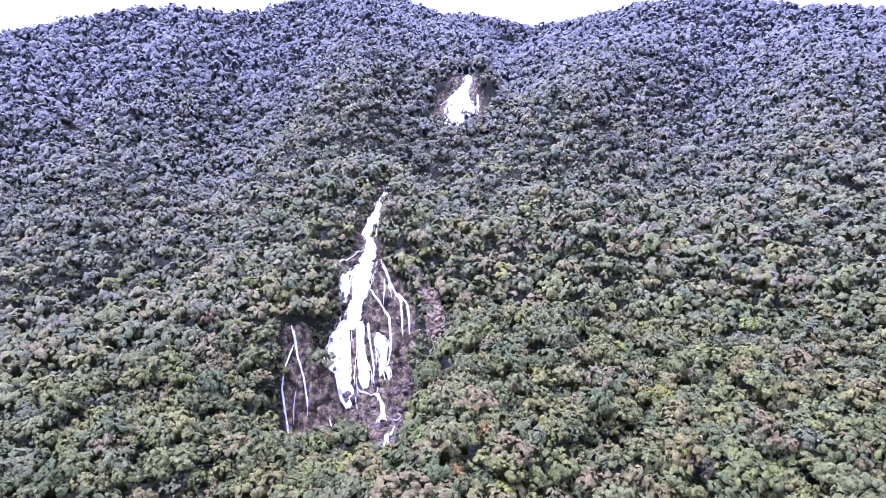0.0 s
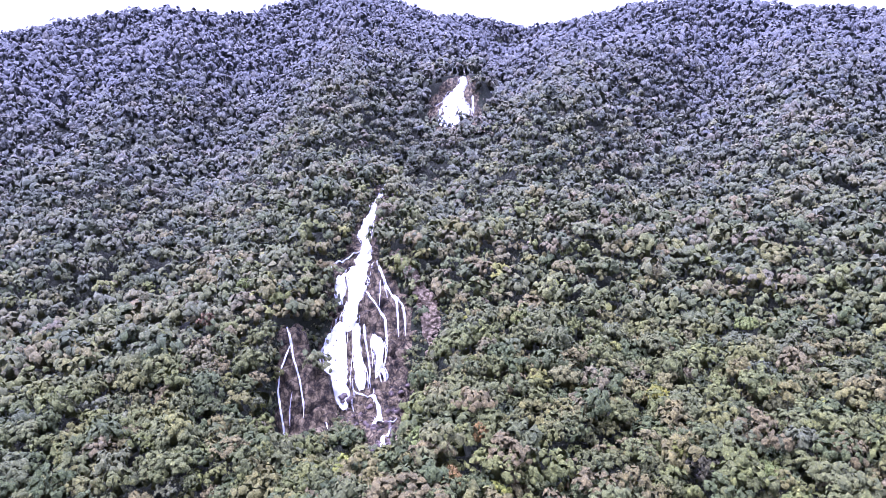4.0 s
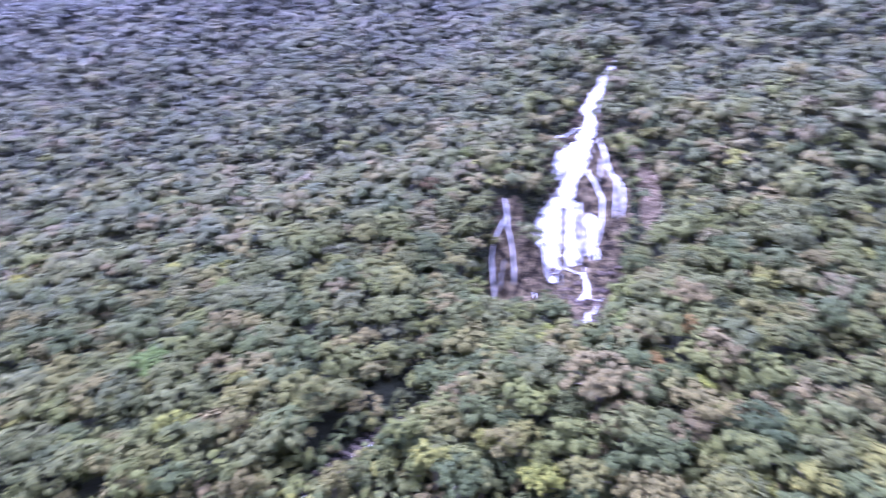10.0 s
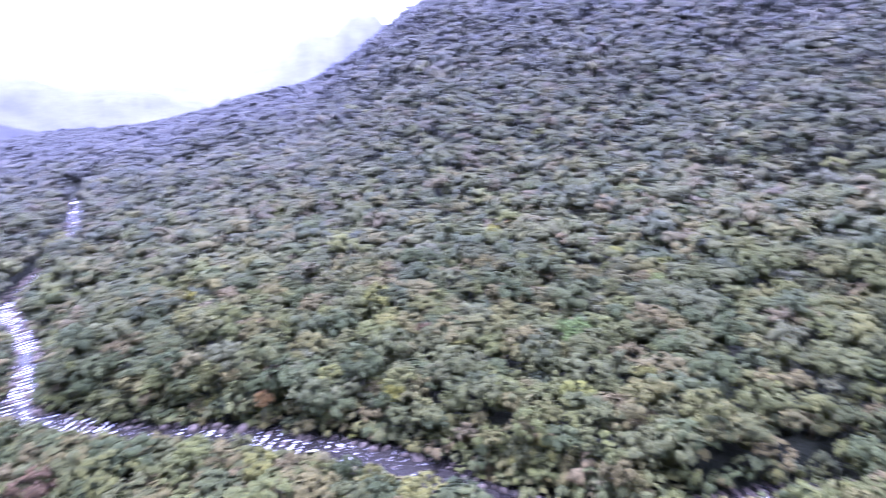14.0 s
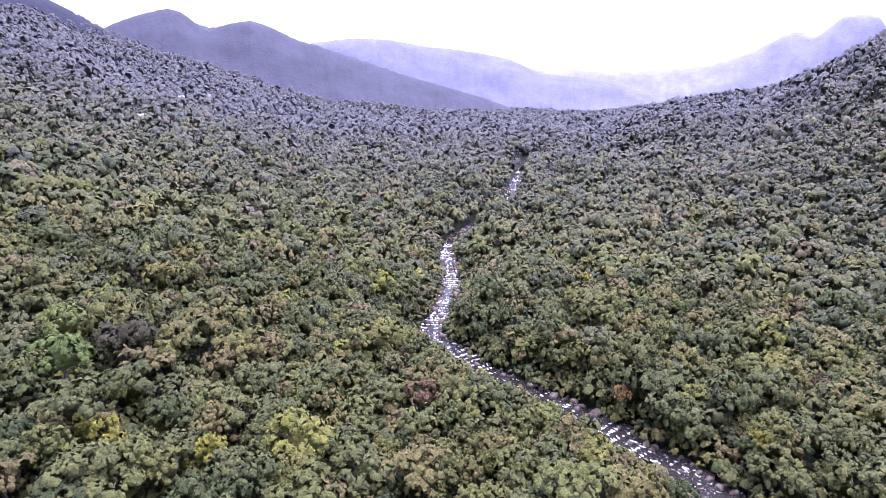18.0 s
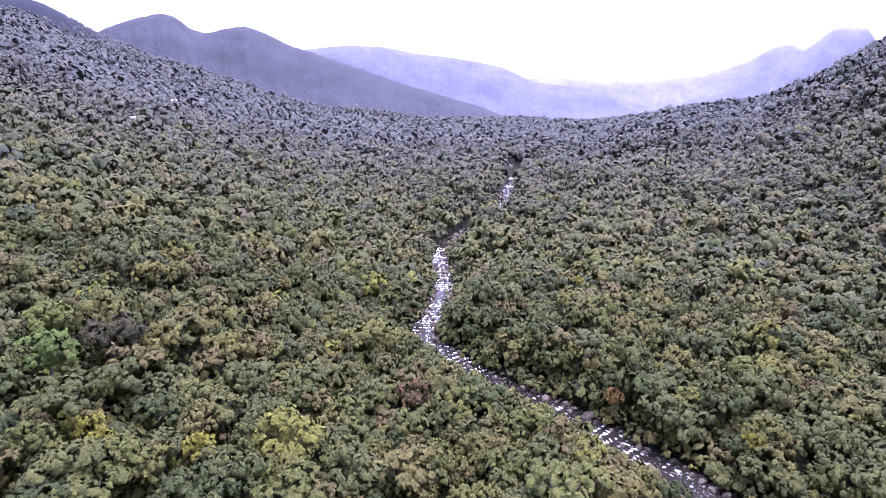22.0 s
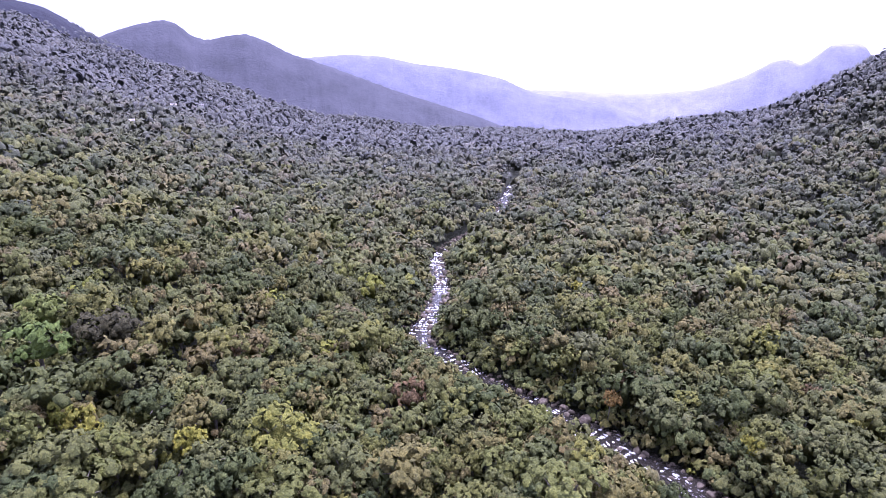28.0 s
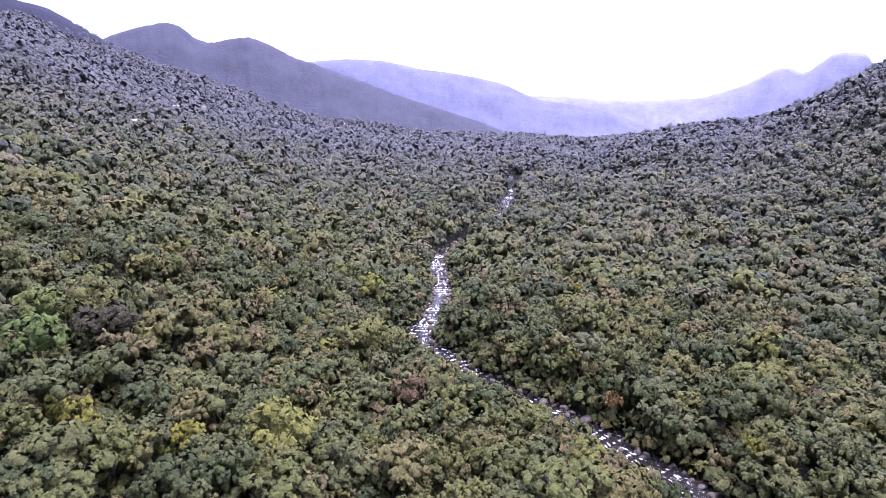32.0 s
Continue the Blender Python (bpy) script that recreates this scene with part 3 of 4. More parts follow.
# Trees that stand out by their size or colour: heading, distance out, radius of the crown, colour.
SINGLE = (
    (32.2, 194, 7.6, "lime"), (32.6, 174, 8.2, "green"), (27.7, 182, 9.0, "umber"), (22.4, 197, 5.6, "orange"), (18.0, 187, 4.8, "rust"),
    (-14.3, 339, 4.0, "lime"), (-14.0, 305, 3.4, "yellow"), (-18.8, 199, 4.2, "orange"), (-20.1, 208, 4.2, "rust"), (1.4, 173, 6.1, "rust"),
    (30.1, 144, 4.8, "yellow"), (21.9, 136, 4.6, "yellow"), (-34.4, 226, 5.0, "rust"),
    (-73.3, 323, 5.8, "rust"), (-76.7, 345, 4.8, "lime"), (-112.3, 231, 5.0, "yellow"), (-91.2, 181, 5.5, "lime"), (-96.5, 182, 3.6, "orange"),
    (-93.4, 160, 3.6, "orange"), (-119.5, 305, 5.4, "lime"), (-120.8, 189, 4.8, "lime"), (-116.0, 182, 5.4, "umber"),
    (-42.2, 357, 4.8, "orange"), (-54.9, 272, 5.6, "lime"), (-42.1, 214, 4.4, "yellow"), (-48.0, 219, 8.0, "green"), (-31.2, 186, 4.2, "yellow"), (-40.6, 341, 4.8, "yellow"),
)

# houses on the western slope: heading, distance out, width, depth, height of the eaves, turn, lift off the ground to
# show above the trees from the camera
HOUSES = ((21.8, 985, 8, 5, 2.6, 20, 11), (20.9, 1010, 6, 4, 2.6, 40, 11), (19.8, 1150, 9, 5, 2.6, 15, 11), (24.9, 704, 5, 4, 2.4, 30, 10), (32.4, 524, 4, 3.5, 2.4, 10, 9), (8.3, 1750, 12, 7, 3, 5, 12))

rng = np.random.RandomState(7)
H0, H1 = -136, 45
LOW = [crown_shape(40 + k, 3, 2, 0, 0.6, 10.0, 0.96) for k in range(18)]
FAR = [crown_shape(20 + k, 4, 3, 0, 0.6, 6.0, 1.0) for k in range(18)]
SHRUB = [crown_shape(140 + k, 3, 3, 0, 0.6, 3.0) for k in range(16)]
MID = [crown_shape(60 + k, 5, 4, 0, 0.6, 3.0, 0.97) for k in range(22)]
NEAR = [crown_shape(80 + k, 8, 8, 1, 0.65, 3.0, 0.93) for k in range(24)]
FINE = [crown_shape(100 + k, 9, 12, 2, 0.55, 1.0, 0.95) for k in range(9)]
p = valley = clear_of(scatter(152, 300, 7.1, H0, H1, 1), 2.5)
wood("valley_forest", p, NEAR, 5.3, 17, rng, "lumpy green canopy of dense rainforest beside the river")
p = slope = clear_of(scatter(300, 640, 7.7, H0, H1, 2), 2.5)
wood("slope_forest", p, MID, 5.3, 17, rng, "dense mixed-green rainforest canopy on the slopes")
p = clear_of(scatter(940, 1320, 11.0, H0, H1, 3), 3.0)
flank = clear_of(scatter(640, 940, 9.4, H0, H1, 16), 3.0)


def in_sight(p):
    """Leaves out what lies behind a crest, far off."""
    d = np.hypot(p[:, 0], p[:, 1])
    top = land_height(p[:, 0], p[:, 1]) + 17
    best = np.full(len(p), -9.0)
    for u in np.linspace(0.3, 0.97, 24):
        best = np.maximum(best, (land_height(p[:, 0] * u, p[:, 1] * u) - 100) / (d * u))
    return p[(top - 100) / d > best - 0.007]


p = in_sight(p)
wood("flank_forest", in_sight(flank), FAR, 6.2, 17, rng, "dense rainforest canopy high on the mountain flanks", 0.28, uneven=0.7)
below = scatter(1, 125, 8.0, -180, 180, 10)
d, h = np.hypot(below[:, 0], below[:, 1]), np.degrees(np.arctan2(-below[:, 0], below[:, 1]))
below = clear_of(below[(d < 111) | (h < H0) | (h > H1)], 3.0)
d = np.hypot(below[:, 0], below[:, 1])
wood("hillside_forest", below[d > 20], SHRUB, 5.4, 15, rng, "dense rainforest canopy on the near hillside")
below = below[d <= 20]
behind = scatter(120, 420, 14.0, -180, 180, 10)
h, d = np.degrees(np.arctan2(-behind[:, 0], behind[:, 1])), np.hypot(behind[:, 0], behind[:, 1])
behind = clear_of(behind[(h < H0) | (h > H1)], 4.0)
p = np.vstack([p, behind, in_sight(clear_of(scatter(1320, 1950, 13.0, -38, H1, 8), 3.0)), in_sight(scatter(1950, 2700, 17.0, -34, 6, 9)), in_sight(scatter(1320, 1410, 10.2, H0, -38, 11))])
wood("mountain_forest", p, LOW, 7.4, 17, rng, "forest canopy on the mountain sides, greyed by painted haze", 0.24, uneven=0.4)

# bushes that close the edge of the wood towards water and rock
p = scatter(116, 420, 3.4, H0, H1, 4)
dr, ds = distance_to(p, RIVER_LINE), distance_to(p, STREAM_LINE)
bare = on_rock(p, 0.5)
wide = 6.0 + 4.0 * (np.hypot(p[:, 0], p[:, 1]) < 225)
edge = (((dr > wide) & (dr < 26)) | ((ds > 4.5) & (ds < np.where(distance_to(p, OPEN_STREAM) > 19, 24, 7.5)))) & (dr > wide) & (ds > 4.5) & ~bare
far_bank = np.array([math.hypot(*RIVER_LINE[np.argmin(np.hypot(*(RIVER_LINE - q).T))]) < math.hypot(*q) - 5 for q in p])
edge |= far_bank & (dr > wide - 2.8) & (dr > 6) & (dr < 12) & (ds > 4.5) & ~bare
shrub = p[on_rock(p, 3.0, 9.0) & ~bare & ~edge]
p = p[edge]
wood("rockside_shrubs", shrub, SHRUB, 2.3, 3.6, rng, "low shrubs round the bare rock of the falls", 0.3)
wood("riverside_bushes", p, SHRUB, 2.7, 6.0, rng, "low green bushes along the river banks and rock edges", 0.35)

# younger trees in the gaps that the large ones leave
p = scatter(150, 470, 4.2, H0, H1, 15)
p = p[(distance_to(p, RIVER_LINE) > 10.5) & (distance_to(p, OPEN_STREAM) > 11) & ~on_rock(p, 0.6)]
stood = np.vstack([valley, slope] + [np.array([spot(h, o)[:2]]) for h, o, *_ in SINGLE])
gap = np.array([np.hypot(*(stood - q).T).min() for q in p])
p = p[gap > 3.7]
wood("understorey", p, SHRUB, 3.3, 10.5, rng, "young trees that fill the gaps in the canopy", 0.3)

p = clear_of(scatter(108, 165, 4.0, H0, H1, 9), 1.0)
wood("undergrowth", p, SHRUB, 3.0, 8.0, rng, "shaded undergrowth below the nearer trees", 0.3)


# ---- single trees ----
def tube(bm, a, b, ra, rb, sides=6):
    """A tapered length of wood from a to b."""
    a, b = Vector(a), Vector(b)
    q = (b - a).to_track_quat("Z", "Y")
    rings = []
    for c, r in ((a, ra), (b, rb)):
        rings.append([bm.verts.new(c + q @ Vector((math.cos(6.2832 * i / sides) * r, math.sin(6.2832 * i / sides) * r, 0))) for i in range(sides)])
    for i in range(sides):
        bm.faces.new((rings[0][i], rings[0][(i + 1) % sides], rings[1][(i + 1) % sides], rings[1][i]))


def trunk_mesh(seed):
    """A trunk that leans a little and parts into limbs; twelve metres to the fork, for a crown of five metres."""
    r = random.Random(seed)
    bm = bmesh.new()
    fork = Vector((r.uniform(-0.6, 0.6), r.uniform(-0.6, 0.6), 9.5))
    mid = fork * 0.5 + Vector((r.uniform(-0.3, 0.3), r.uniform(-0.3, 0.3), 0))
    tube(bm, (0, 0, -1.5), mid, 0.42, 0.33)
    tube(bm, mid, fork, 0.33, 0.26)
    for k in range(5):
        a = k * 1.2566 + r.uniform(-0.4, 0.4)
        knee = fork + Vector((math.cos(a) * 1.3, math.sin(a) * 1.3, r.uniform(1.2, 2.0)))
        tube(bm, fork, knee, 0.19, 0.13, 5)
        tube(bm, knee, knee + Vector((math.cos(a) * 1.7, math.sin(a) * 1.7, r.uniform(0.6, 1.6))), 0.13, 0.05, 5)
    me = bpy.data.meshes.new("trunk")
    bm.to_mesh(me)
    bm.free()
    me.materials.append(BARK)
    return me


def tree_kind(k, leaves, label):
    """One tree: an empty at its foot, a trunk with limbs, and a crown."""
    v, f, e = FINE[k % len(FINE)]
    tree = tagged(new("tree"), label, "tree")
    crown = sheet("crown", v * 5.0 * np.array([1, 1, 1.25]) + np.array([0, 0, 11.4]), f, leaves)
    crown.normals_split_custom_set_from_vertices(e)
    for name, me in (("trunk", trunk_mesh(k)), ("crown", crown)):
        part = new(name, me)
        part.parent = tree
    return tree


KINDS = [tree_kind(k, CROWN, "rainforest tree with a lumpy olive-green crown on the valley side") for k in range(9)]
for k, tree in enumerate(KINDS):
    tagged(tree, group="rainforest trees near the river")
SPECIAL = {
    "lime": (foliage("lime_leaves", None, [(0.0, (0.130, 0.160, 0.040)), (1.0, (0.155, 0.180, 0.052))]), "tall tree with a pale lime-green crown above the canopy"),
    "green": (foliage("fresh_leaves", None, [(0.0, (0.088, 0.130, 0.030)), (1.0, (0.105, 0.150, 0.036))]), "broad tree with a fresh green layered crown"),
    "yellow": (foliage("yellow_leaves", None, [(0.0, (0.185, 0.185, 0.028)), (1.0, (0.215, 0.205, 0.035))]), "tree with a yellow-green crown among darker trees"),
    "orange": (foliage("ochre_leaves", None, [(0.0, (0.185, 0.120, 0.036)), (1.0, (0.215, 0.140, 0.045))]), "tree with an ochre-orange crown among green trees"),
    "rust": (foliage("rust_leaves", None, [(0.0, (0.128, 0.086, 0.044)), (1.0, (0.138, 0.098, 0.050))]), "tree with a rust-brown flowering crown"),
    "umber": (foliage("umber_leaves", None, [(0.0, (0.046, 0.046, 0.022)), (1.0, (0.054, 0.052, 0.026))]), "broad tree with a dull grey-brown crown"),
}


def ground_at(x, y):
    return float(land_height(np.array([x]), np.array([y]))[0])


def stand(tree, x, y, size, turn):
    """Sets a tree on the ground; size is the radius of its crown."""
    s = size / 5.0
    low = float(height_limit(np.array([[x, y]]))[0])
    if low < 15:
        s *= max(0.35, low / 15)
    m = pose(*leaning_spot(x, y, ground_at(x, y)), 0, 0, turn) @ Matrix.Diagonal((s, s, 0.55 + 0.45 * s, 1))
    return m


used = set()
dice = random.Random(5)
for h, o, size, colour in SINGLE:
    leaves, label = SPECIAL[colour]
    tree = tree_kind(dice.randrange(9), leaves, label)
    q = spot(h, o)
    tree.matrix_world = stand(tree, q.x, q.y, size, dice.uniform(0, 360)) @ Matrix.Diagonal((1, 1, 1.12, 1))
p = np.vstack([clear_of(scatter(117, 152, 7.3, H0, H1, 6), 2.5), below])
p = p[height_limit(p) > 9]
for n, (x, y) in enumerate(p):
    m = stand(None, x, y, 5.2 * math.exp(dice.gauss(0, 0.22)), dice.uniform(0, 360))
    k = dice.randrange(len(KINDS))
    if k not in used:
        used.add(k)
        KINDS[k].matrix_world = m
    else:
        copy_thing(KINDS[k], m)

# ---- rock and falling water ----
def on_face(face, r, f, lift=0.0):
    """A point on a rock face: r to the side, f out, lifted off along the face's slope."""
    h = radians(face[0])
    a, b = face_height(face, f - 1.5), face_height(face, f + 1.5)
    n = np.array([-(b - a), 3.0]) / math.hypot(b - a, 3.0)
    f2, z = f + n[0] * lift, face_height(face, f) + n[1] * lift
    return tuple(leaning_spot(r * math.cos(h) - f2 * math.sin(h), r * math.sin(h) + f2 * math.cos(h), z))


def along(face, f0, f1, step_m):
    """Distances out, in even steps up the slope."""
    fs, f = [], f0
    while f < f1:
        fs.append(f)
        rise = (face_height(face, f + 0.5) - face_height(face, f - 0.5))
        f += step_m / math.hypot(1, rise)
    return fs


def relief(face, r, f):
    """How far the rock stands out from the even face: blocks parted by clefts, ledges and a rough grain."""
    q = Vector(on_face(face, r, f))
    w = q + noise.noise_vector(q * 0.09) * 5.0
    d = noise.voronoi(Vector((w.x, w.y, w.z * 0.5)) * 0.14)[0]
    e = noise.voronoi(Vector((w.x, w.y, w.z * 0.7)) * 0.42)[0]
    block = min(1.0, (d[1] - d[0]) * 3.5)
    chip = min(1.0, (e[1] - e[0]) * 2.5)
    return -1.5 + 1.9 * block + 0.6 * chip + 1.6 * noise.noise(w * 0.07) + 0.6 * noise.noise(q * 0.35) + 0.35 * noise.noise(q * 0.9)


def rock_face(name, face, table, material, label, rough=1.0, step_m=1.0, spare=7.0):
    fs = along(face, table[0][0] - 3, table[-1][0] + 3, step_m)
    lo, hi = bounds(table, np.array(fs))
    cols = int((max(hi - lo) + 2 * spare) / step_m)
    v = []
    for f, a, b in zip(fs, lo, hi):
        for c in range(cols + 1):
            r = a - spare + (b - a + 2 * spare) * c / cols
            side = min(r - a + spare, b + spare - r) / spare
            v.append(on_face(face, r, f, relief(face, r, f) * rough - 2.5 * max(0, 0.8 - side)))
    ids = np.arange(len(v)).reshape(len(fs), cols + 1)
    q = np.stack([ids[:-1, :-1], ids[:-1, 1:], ids[1:, 1:], ids[1:, :-1]], -1).reshape(-1, 4)
    return tagged(new(name, sheet(name, v, q, material, smooth=False)), label, "cliff", kind="structure")


rock_face("cliff_falls", FALLS, BARE_FALLS, ROCK, "steep brown wet granite face behind the waterfall")
rock_face("cliff_side", SIDE, BARE_SIDE, ROCK, "dark wet granite wall beside the main fall", spare=2.5)
rock_face("cliff_upper", UPPER, BARE_UPPER, ROCK, "grey granite face of the upper waterfall", step_m=2.0)
rock_face("rock_scar", FALLS, BARE_SCAR, SCAR, "bare rubble scar beside the waterfall", 1.2, spare=2.0)


def smooth_run(points, step_m, face):
    """Points (to the side, out, width) from top to foot, filled in evenly."""
    p = np.array(points, float)
    k = np.r_[0, np.cumsum([math.hypot(math.hypot(b[0] - a[0], b[1] - a[1]), float(face_height(face, b[1]) - face_height(face, a[1]))) for a, b in zip(p, p[1:])])]
    n = max(3, int(k[-1] / step_m))
    s = np.linspace(0, k[-1], n)
    return np.stack([np.interp(s, k, p[:, c]) for c in range(3)], 1)


def cascade(face, points, r, over=0.55):
    """Falling water: a ragged, grooved sheet that hugs the rock, with loose threads along its edges."""
    run = smooth_run(points, 0.9, face)
    V, F, n = [], [], len(run)
    cols = max(2, int(max(p[2] for p in points) / 0.7))
    groove = r.uniform(-0.25, 0.35, cols + 1)
    edge = r.uniform(0.75, 1.0, 2)
    for k, (a, f, w) in enumerate(run):
        edge = np.clip(edge + r.uniform(-0.16, 0.16, 2), 0.62, 1.12)
        ends = min(1, 0.35 + 0.2 * k, 0.30 + 0.12 * (n - 1 - k))
        for c in range(cols + 1):
            u = c / cols * 2 - 1
            x = a + u * w * 0.5 * edge[int(u > 0)] * ends
            V.append(on_face(face, x, f, relief(face, x, f) + over + groove[c] * (1 - abs(u)) + r.uniform(-0.12, 0.12) - 0.25 * (abs(u) > 0.99)))
    ids = np.arange(len(V)).reshape(n, cols + 1)
    F += list(np.stack([ids[:-1, :-1], ids[:-1, 1:], ids[1:, 1:], ids[1:, :-1]], -1).reshape(-1, 4))
    for _ in range(int(2 + 1.6 * max(p[2] for p in points)) if cols > 3 else 0):
        long = int(np.clip(r.gamma(2.2, 4.0), 4, n))
        a = r.randint(0, max(1, n - long + 1))
        b = min(n, a + long)
        u, w, drift = r.choice((-1, 1)) * r.uniform(0.38, 0.64), r.uniform(0.08, 0.22), r.uniform(-0.010, 0.010)
        base = len(V)
        for k in range(a, b):
            u += drift + r.uniform(-0.015, 0.015)
            x, f, width = run[k]
            t = (k - a) / max(1, b - a - 1)
            g = w * (0.15 + 0.85 * math.sin(3.1416 * min(1, 0.12 + 0.8 * t))) * r.uniform(0.75, 1.25)
            for side in (-1, 1):
                y = x + u * width + side * g
                V.append(on_face(face, y, f, relief(face, y, f) + over + 0.1 * side))
        for k in range(b - a - 1):
            F.append((base + 2 * k, base + 2 * k + 1, base + 2 * k + 3, base + 2 * k + 2))
    return V, F


def water_over(thing, face, seed, *points, over=0.55):
    """One run of a waterfall: points to the side, out and width, from the top down."""
    points = [(a, f, w if w > 2.2 else 0.72 * w) for a, f, w in points]
    part = new("cascade", sheet("cascade", *cascade(face, points, np.random.RandomState(seed), over), FOAM))
    part.parent = thing
    tagged(part, kind="stuff")


fall = tagged(new("waterfall"), "broad white waterfall over a stepped granite face", "waterfall", "waterfalls")
# the head of the fall and the main chute
water_over(fall, FALLS, 1, (26, 470, 2.0), (22, 446, 2.2), (17, 420, 3.0), (11.4, 404, 3.4), (8.9, 391, 4.8), (5.9, 380, 6.4), (3.8, 370, 7.8), (4.4, 363, 4.7), (4.4, 356, 6.8), (0.7, 347.6, 12.5))
water_over(fall, FALLS, 2, (1.7, 349.6, 12.5), (-2.1, 340.7, 13.5), (-2.9, 333.7, 9.5), (-5.3, 327.3, 9.6), (-7.6, 321, 11.5), (-9.2, 316.2, 9.7))
# the lower curtain parts into arms
water_over(fall, FALLS, 3, (-12.1, 320, 5.5), (-15.3, 314, 9.5), (-16.2, 307.2, 10.5), (-16.3, 300.6, 11), (-14.6, 292.7, 9.5), (-13.1, 282.8, 6.5))
water_over(fall, FALLS, 4, (-4.2, 318.5, 5.5), (-5.2, 311.7, 3.2), (-5.2, 303.6, 4.4), (-4.4, 297.5, 6.8), (-4.4, 292.4, 6.8))
water_over(fall, FALLS, 5, (-0.5, 318.2, 2.4), (-0.6, 311.9, 1.7), (0.1, 305.7, 1.4), (0.4, 299.1, 1.5), (-0.6, 294.1, 2.0))
water_over(fall, FALLS, 6, (3.8, 314.3, 3.2), (5.1, 310, 5.6), (6.1, 305.9, 5.8), (4.6, 300.7, 4.2), (3, 296.4, 3.8))
water_over(fall, FALLS, 7, (5.7, 300.6, 2.8), (7.1, 297.4, 3.7), (7.3, 294.6, 3.4))
# round the slab beside the chute
water_over(fall, FALLS, 8, (2.9, 358.7, 1.4), (-5.7, 354, 1.6), (-13.7, 349.2, 2.5), (-16.7, 344.8, 2.8))
water_over(fall, FALLS, 9, (-5.3, 343.1, 5.2), (-10, 341.6, 5.2), (-11.6, 336, 5.8), (-12.2, 330.1, 3), (-11.8, 327.1, 1.3))
water_over(fall, FALLS, 10, (-7.4, 333.4, 1.7), (-7.2, 327.4, 1.7), (-9.5, 321.9, 2.6))
# threads over the brown buttress
water_over(fall, FALLS, 11, (9.4, 350.2, 1.9), (11.7, 339.4, 1.6), (13.3, 333.1, 1.6), (17, 326.8, 1.9), (16.7, 319.5, 1.3), (16, 311.8, 1.2))
water_over(fall, FALLS, 12, (15.2, 330.2, 1.5), (19.5, 325.7, 1.8), (20.3, 320.7, 1.5), (19.4, 312.2, 1.3))
water_over(fall, FALLS, 13, (2, 333.3, 1.3), (4.1, 329.1, 1.6), (8, 323.9, 1.6), (10.3, 319.4, 1.8), (9.8, 306.9, 1.3))
water_over(fall, FALLS, 14, (10, 338, 1.0), (9.5, 331.9, 0.9), (7.8, 324.7, 0.7))
water_over(fall, FALLS, 15, (11.6, 337.1, 0.8), (12.7, 328.7, 0.6))
water_over(fall, FALLS, 16, (-18.4, 315.6, 2.4), (-21.6, 310.4, 2.6), (-23.8, 306.6, 1.3), (-22.8, 303.8, 0.8))
water_over(fall, FALLS, 17, (-23.8, 297.7, 2.3), (-23.4, 290.8, 3.0), (-22.5, 284, 1.9), (-20.4, 269.3, 1.2))
# between the boulders at the foot
water_over(fall, FALLS, 18, (-8.3, 292.4, 1.5), (-4, 289.1, 1.8), (0.7, 287.7, 2.1), (2.7, 283.3, 1.7), (3, 275.7, 2.1), (2.1, 269.8, 3.6), (-0.7, 264.5, 3.4), over=1.5)
water_over(fall, FALLS, 19, (2.7, 270.2, 1.8), (6.5, 266.8, 1.0), (10.2, 268.3, 0.9), over=1.5)
water_over(fall, FALLS, 20, (7.2, 258, 1.1), (3, 252.9, 1.9), (2.6, 242.5, 2.9), over=1.5)
water_over(fall, FALLS, 21, (1.5, 292.5, 1.2), (0.8, 288.5, 1.2), over=1.5)
water_over(fall, FALLS, 22, (-5.1, 259.8, 1.1), (-6, 253.8, 1.0), over=1.5)

fall = tagged(new("waterfall"), "thin white threads of water down a dark rock wall", "waterfall", "waterfalls")
water_over(fall, SIDE, 23, (-0.4, 304.6, 0.9), (0.9, 298, 1.6), (1.3, 293.8, 1.1), (3, 287.4, 1.2), (3.5, 280.8, 1.4), (3, 277.2, 0.9))
water_over(fall, SIDE, 24, (0.4, 297.1, 0.8), (-2.9, 293.2, 1.2), (-5.6, 289.8, 0.9), (-7, 285.4, 1.2), (-6.4, 278.1, 1.4), (-5.7, 269.6, 1.6))
water_over(fall, SIDE, 25, (-0.8, 284.8, 0.5), (-2.8, 279.6, 0.6), (-3.4, 275.6, 1.0))

fall = tagged(new("waterfall"), "upper white waterfall spreading over rock high on the slope", "waterfall", "waterfalls")
water_over(fall, UPPER, 26, (15, 700, 2.6), (13, 684, 10.5), (5, 676, 16.7), (0, 664, 19.0), (-3, 646, 19.5))
water_over(fall, UPPER, 27, (10, 672, 6.2), (14, 661, 12.0), (15, 654, 12.0))
water_over(fall, UPPER, 28, (-6, 670, 2.4), (-16, 667, 2.0))
water_over(fall, UPPER, 29, (-10, 664, 2.4), (-14, 651, 2.4))
water_over(fall, UPPER, 30, (23, 673, 2.6), (22, 658, 2.6))

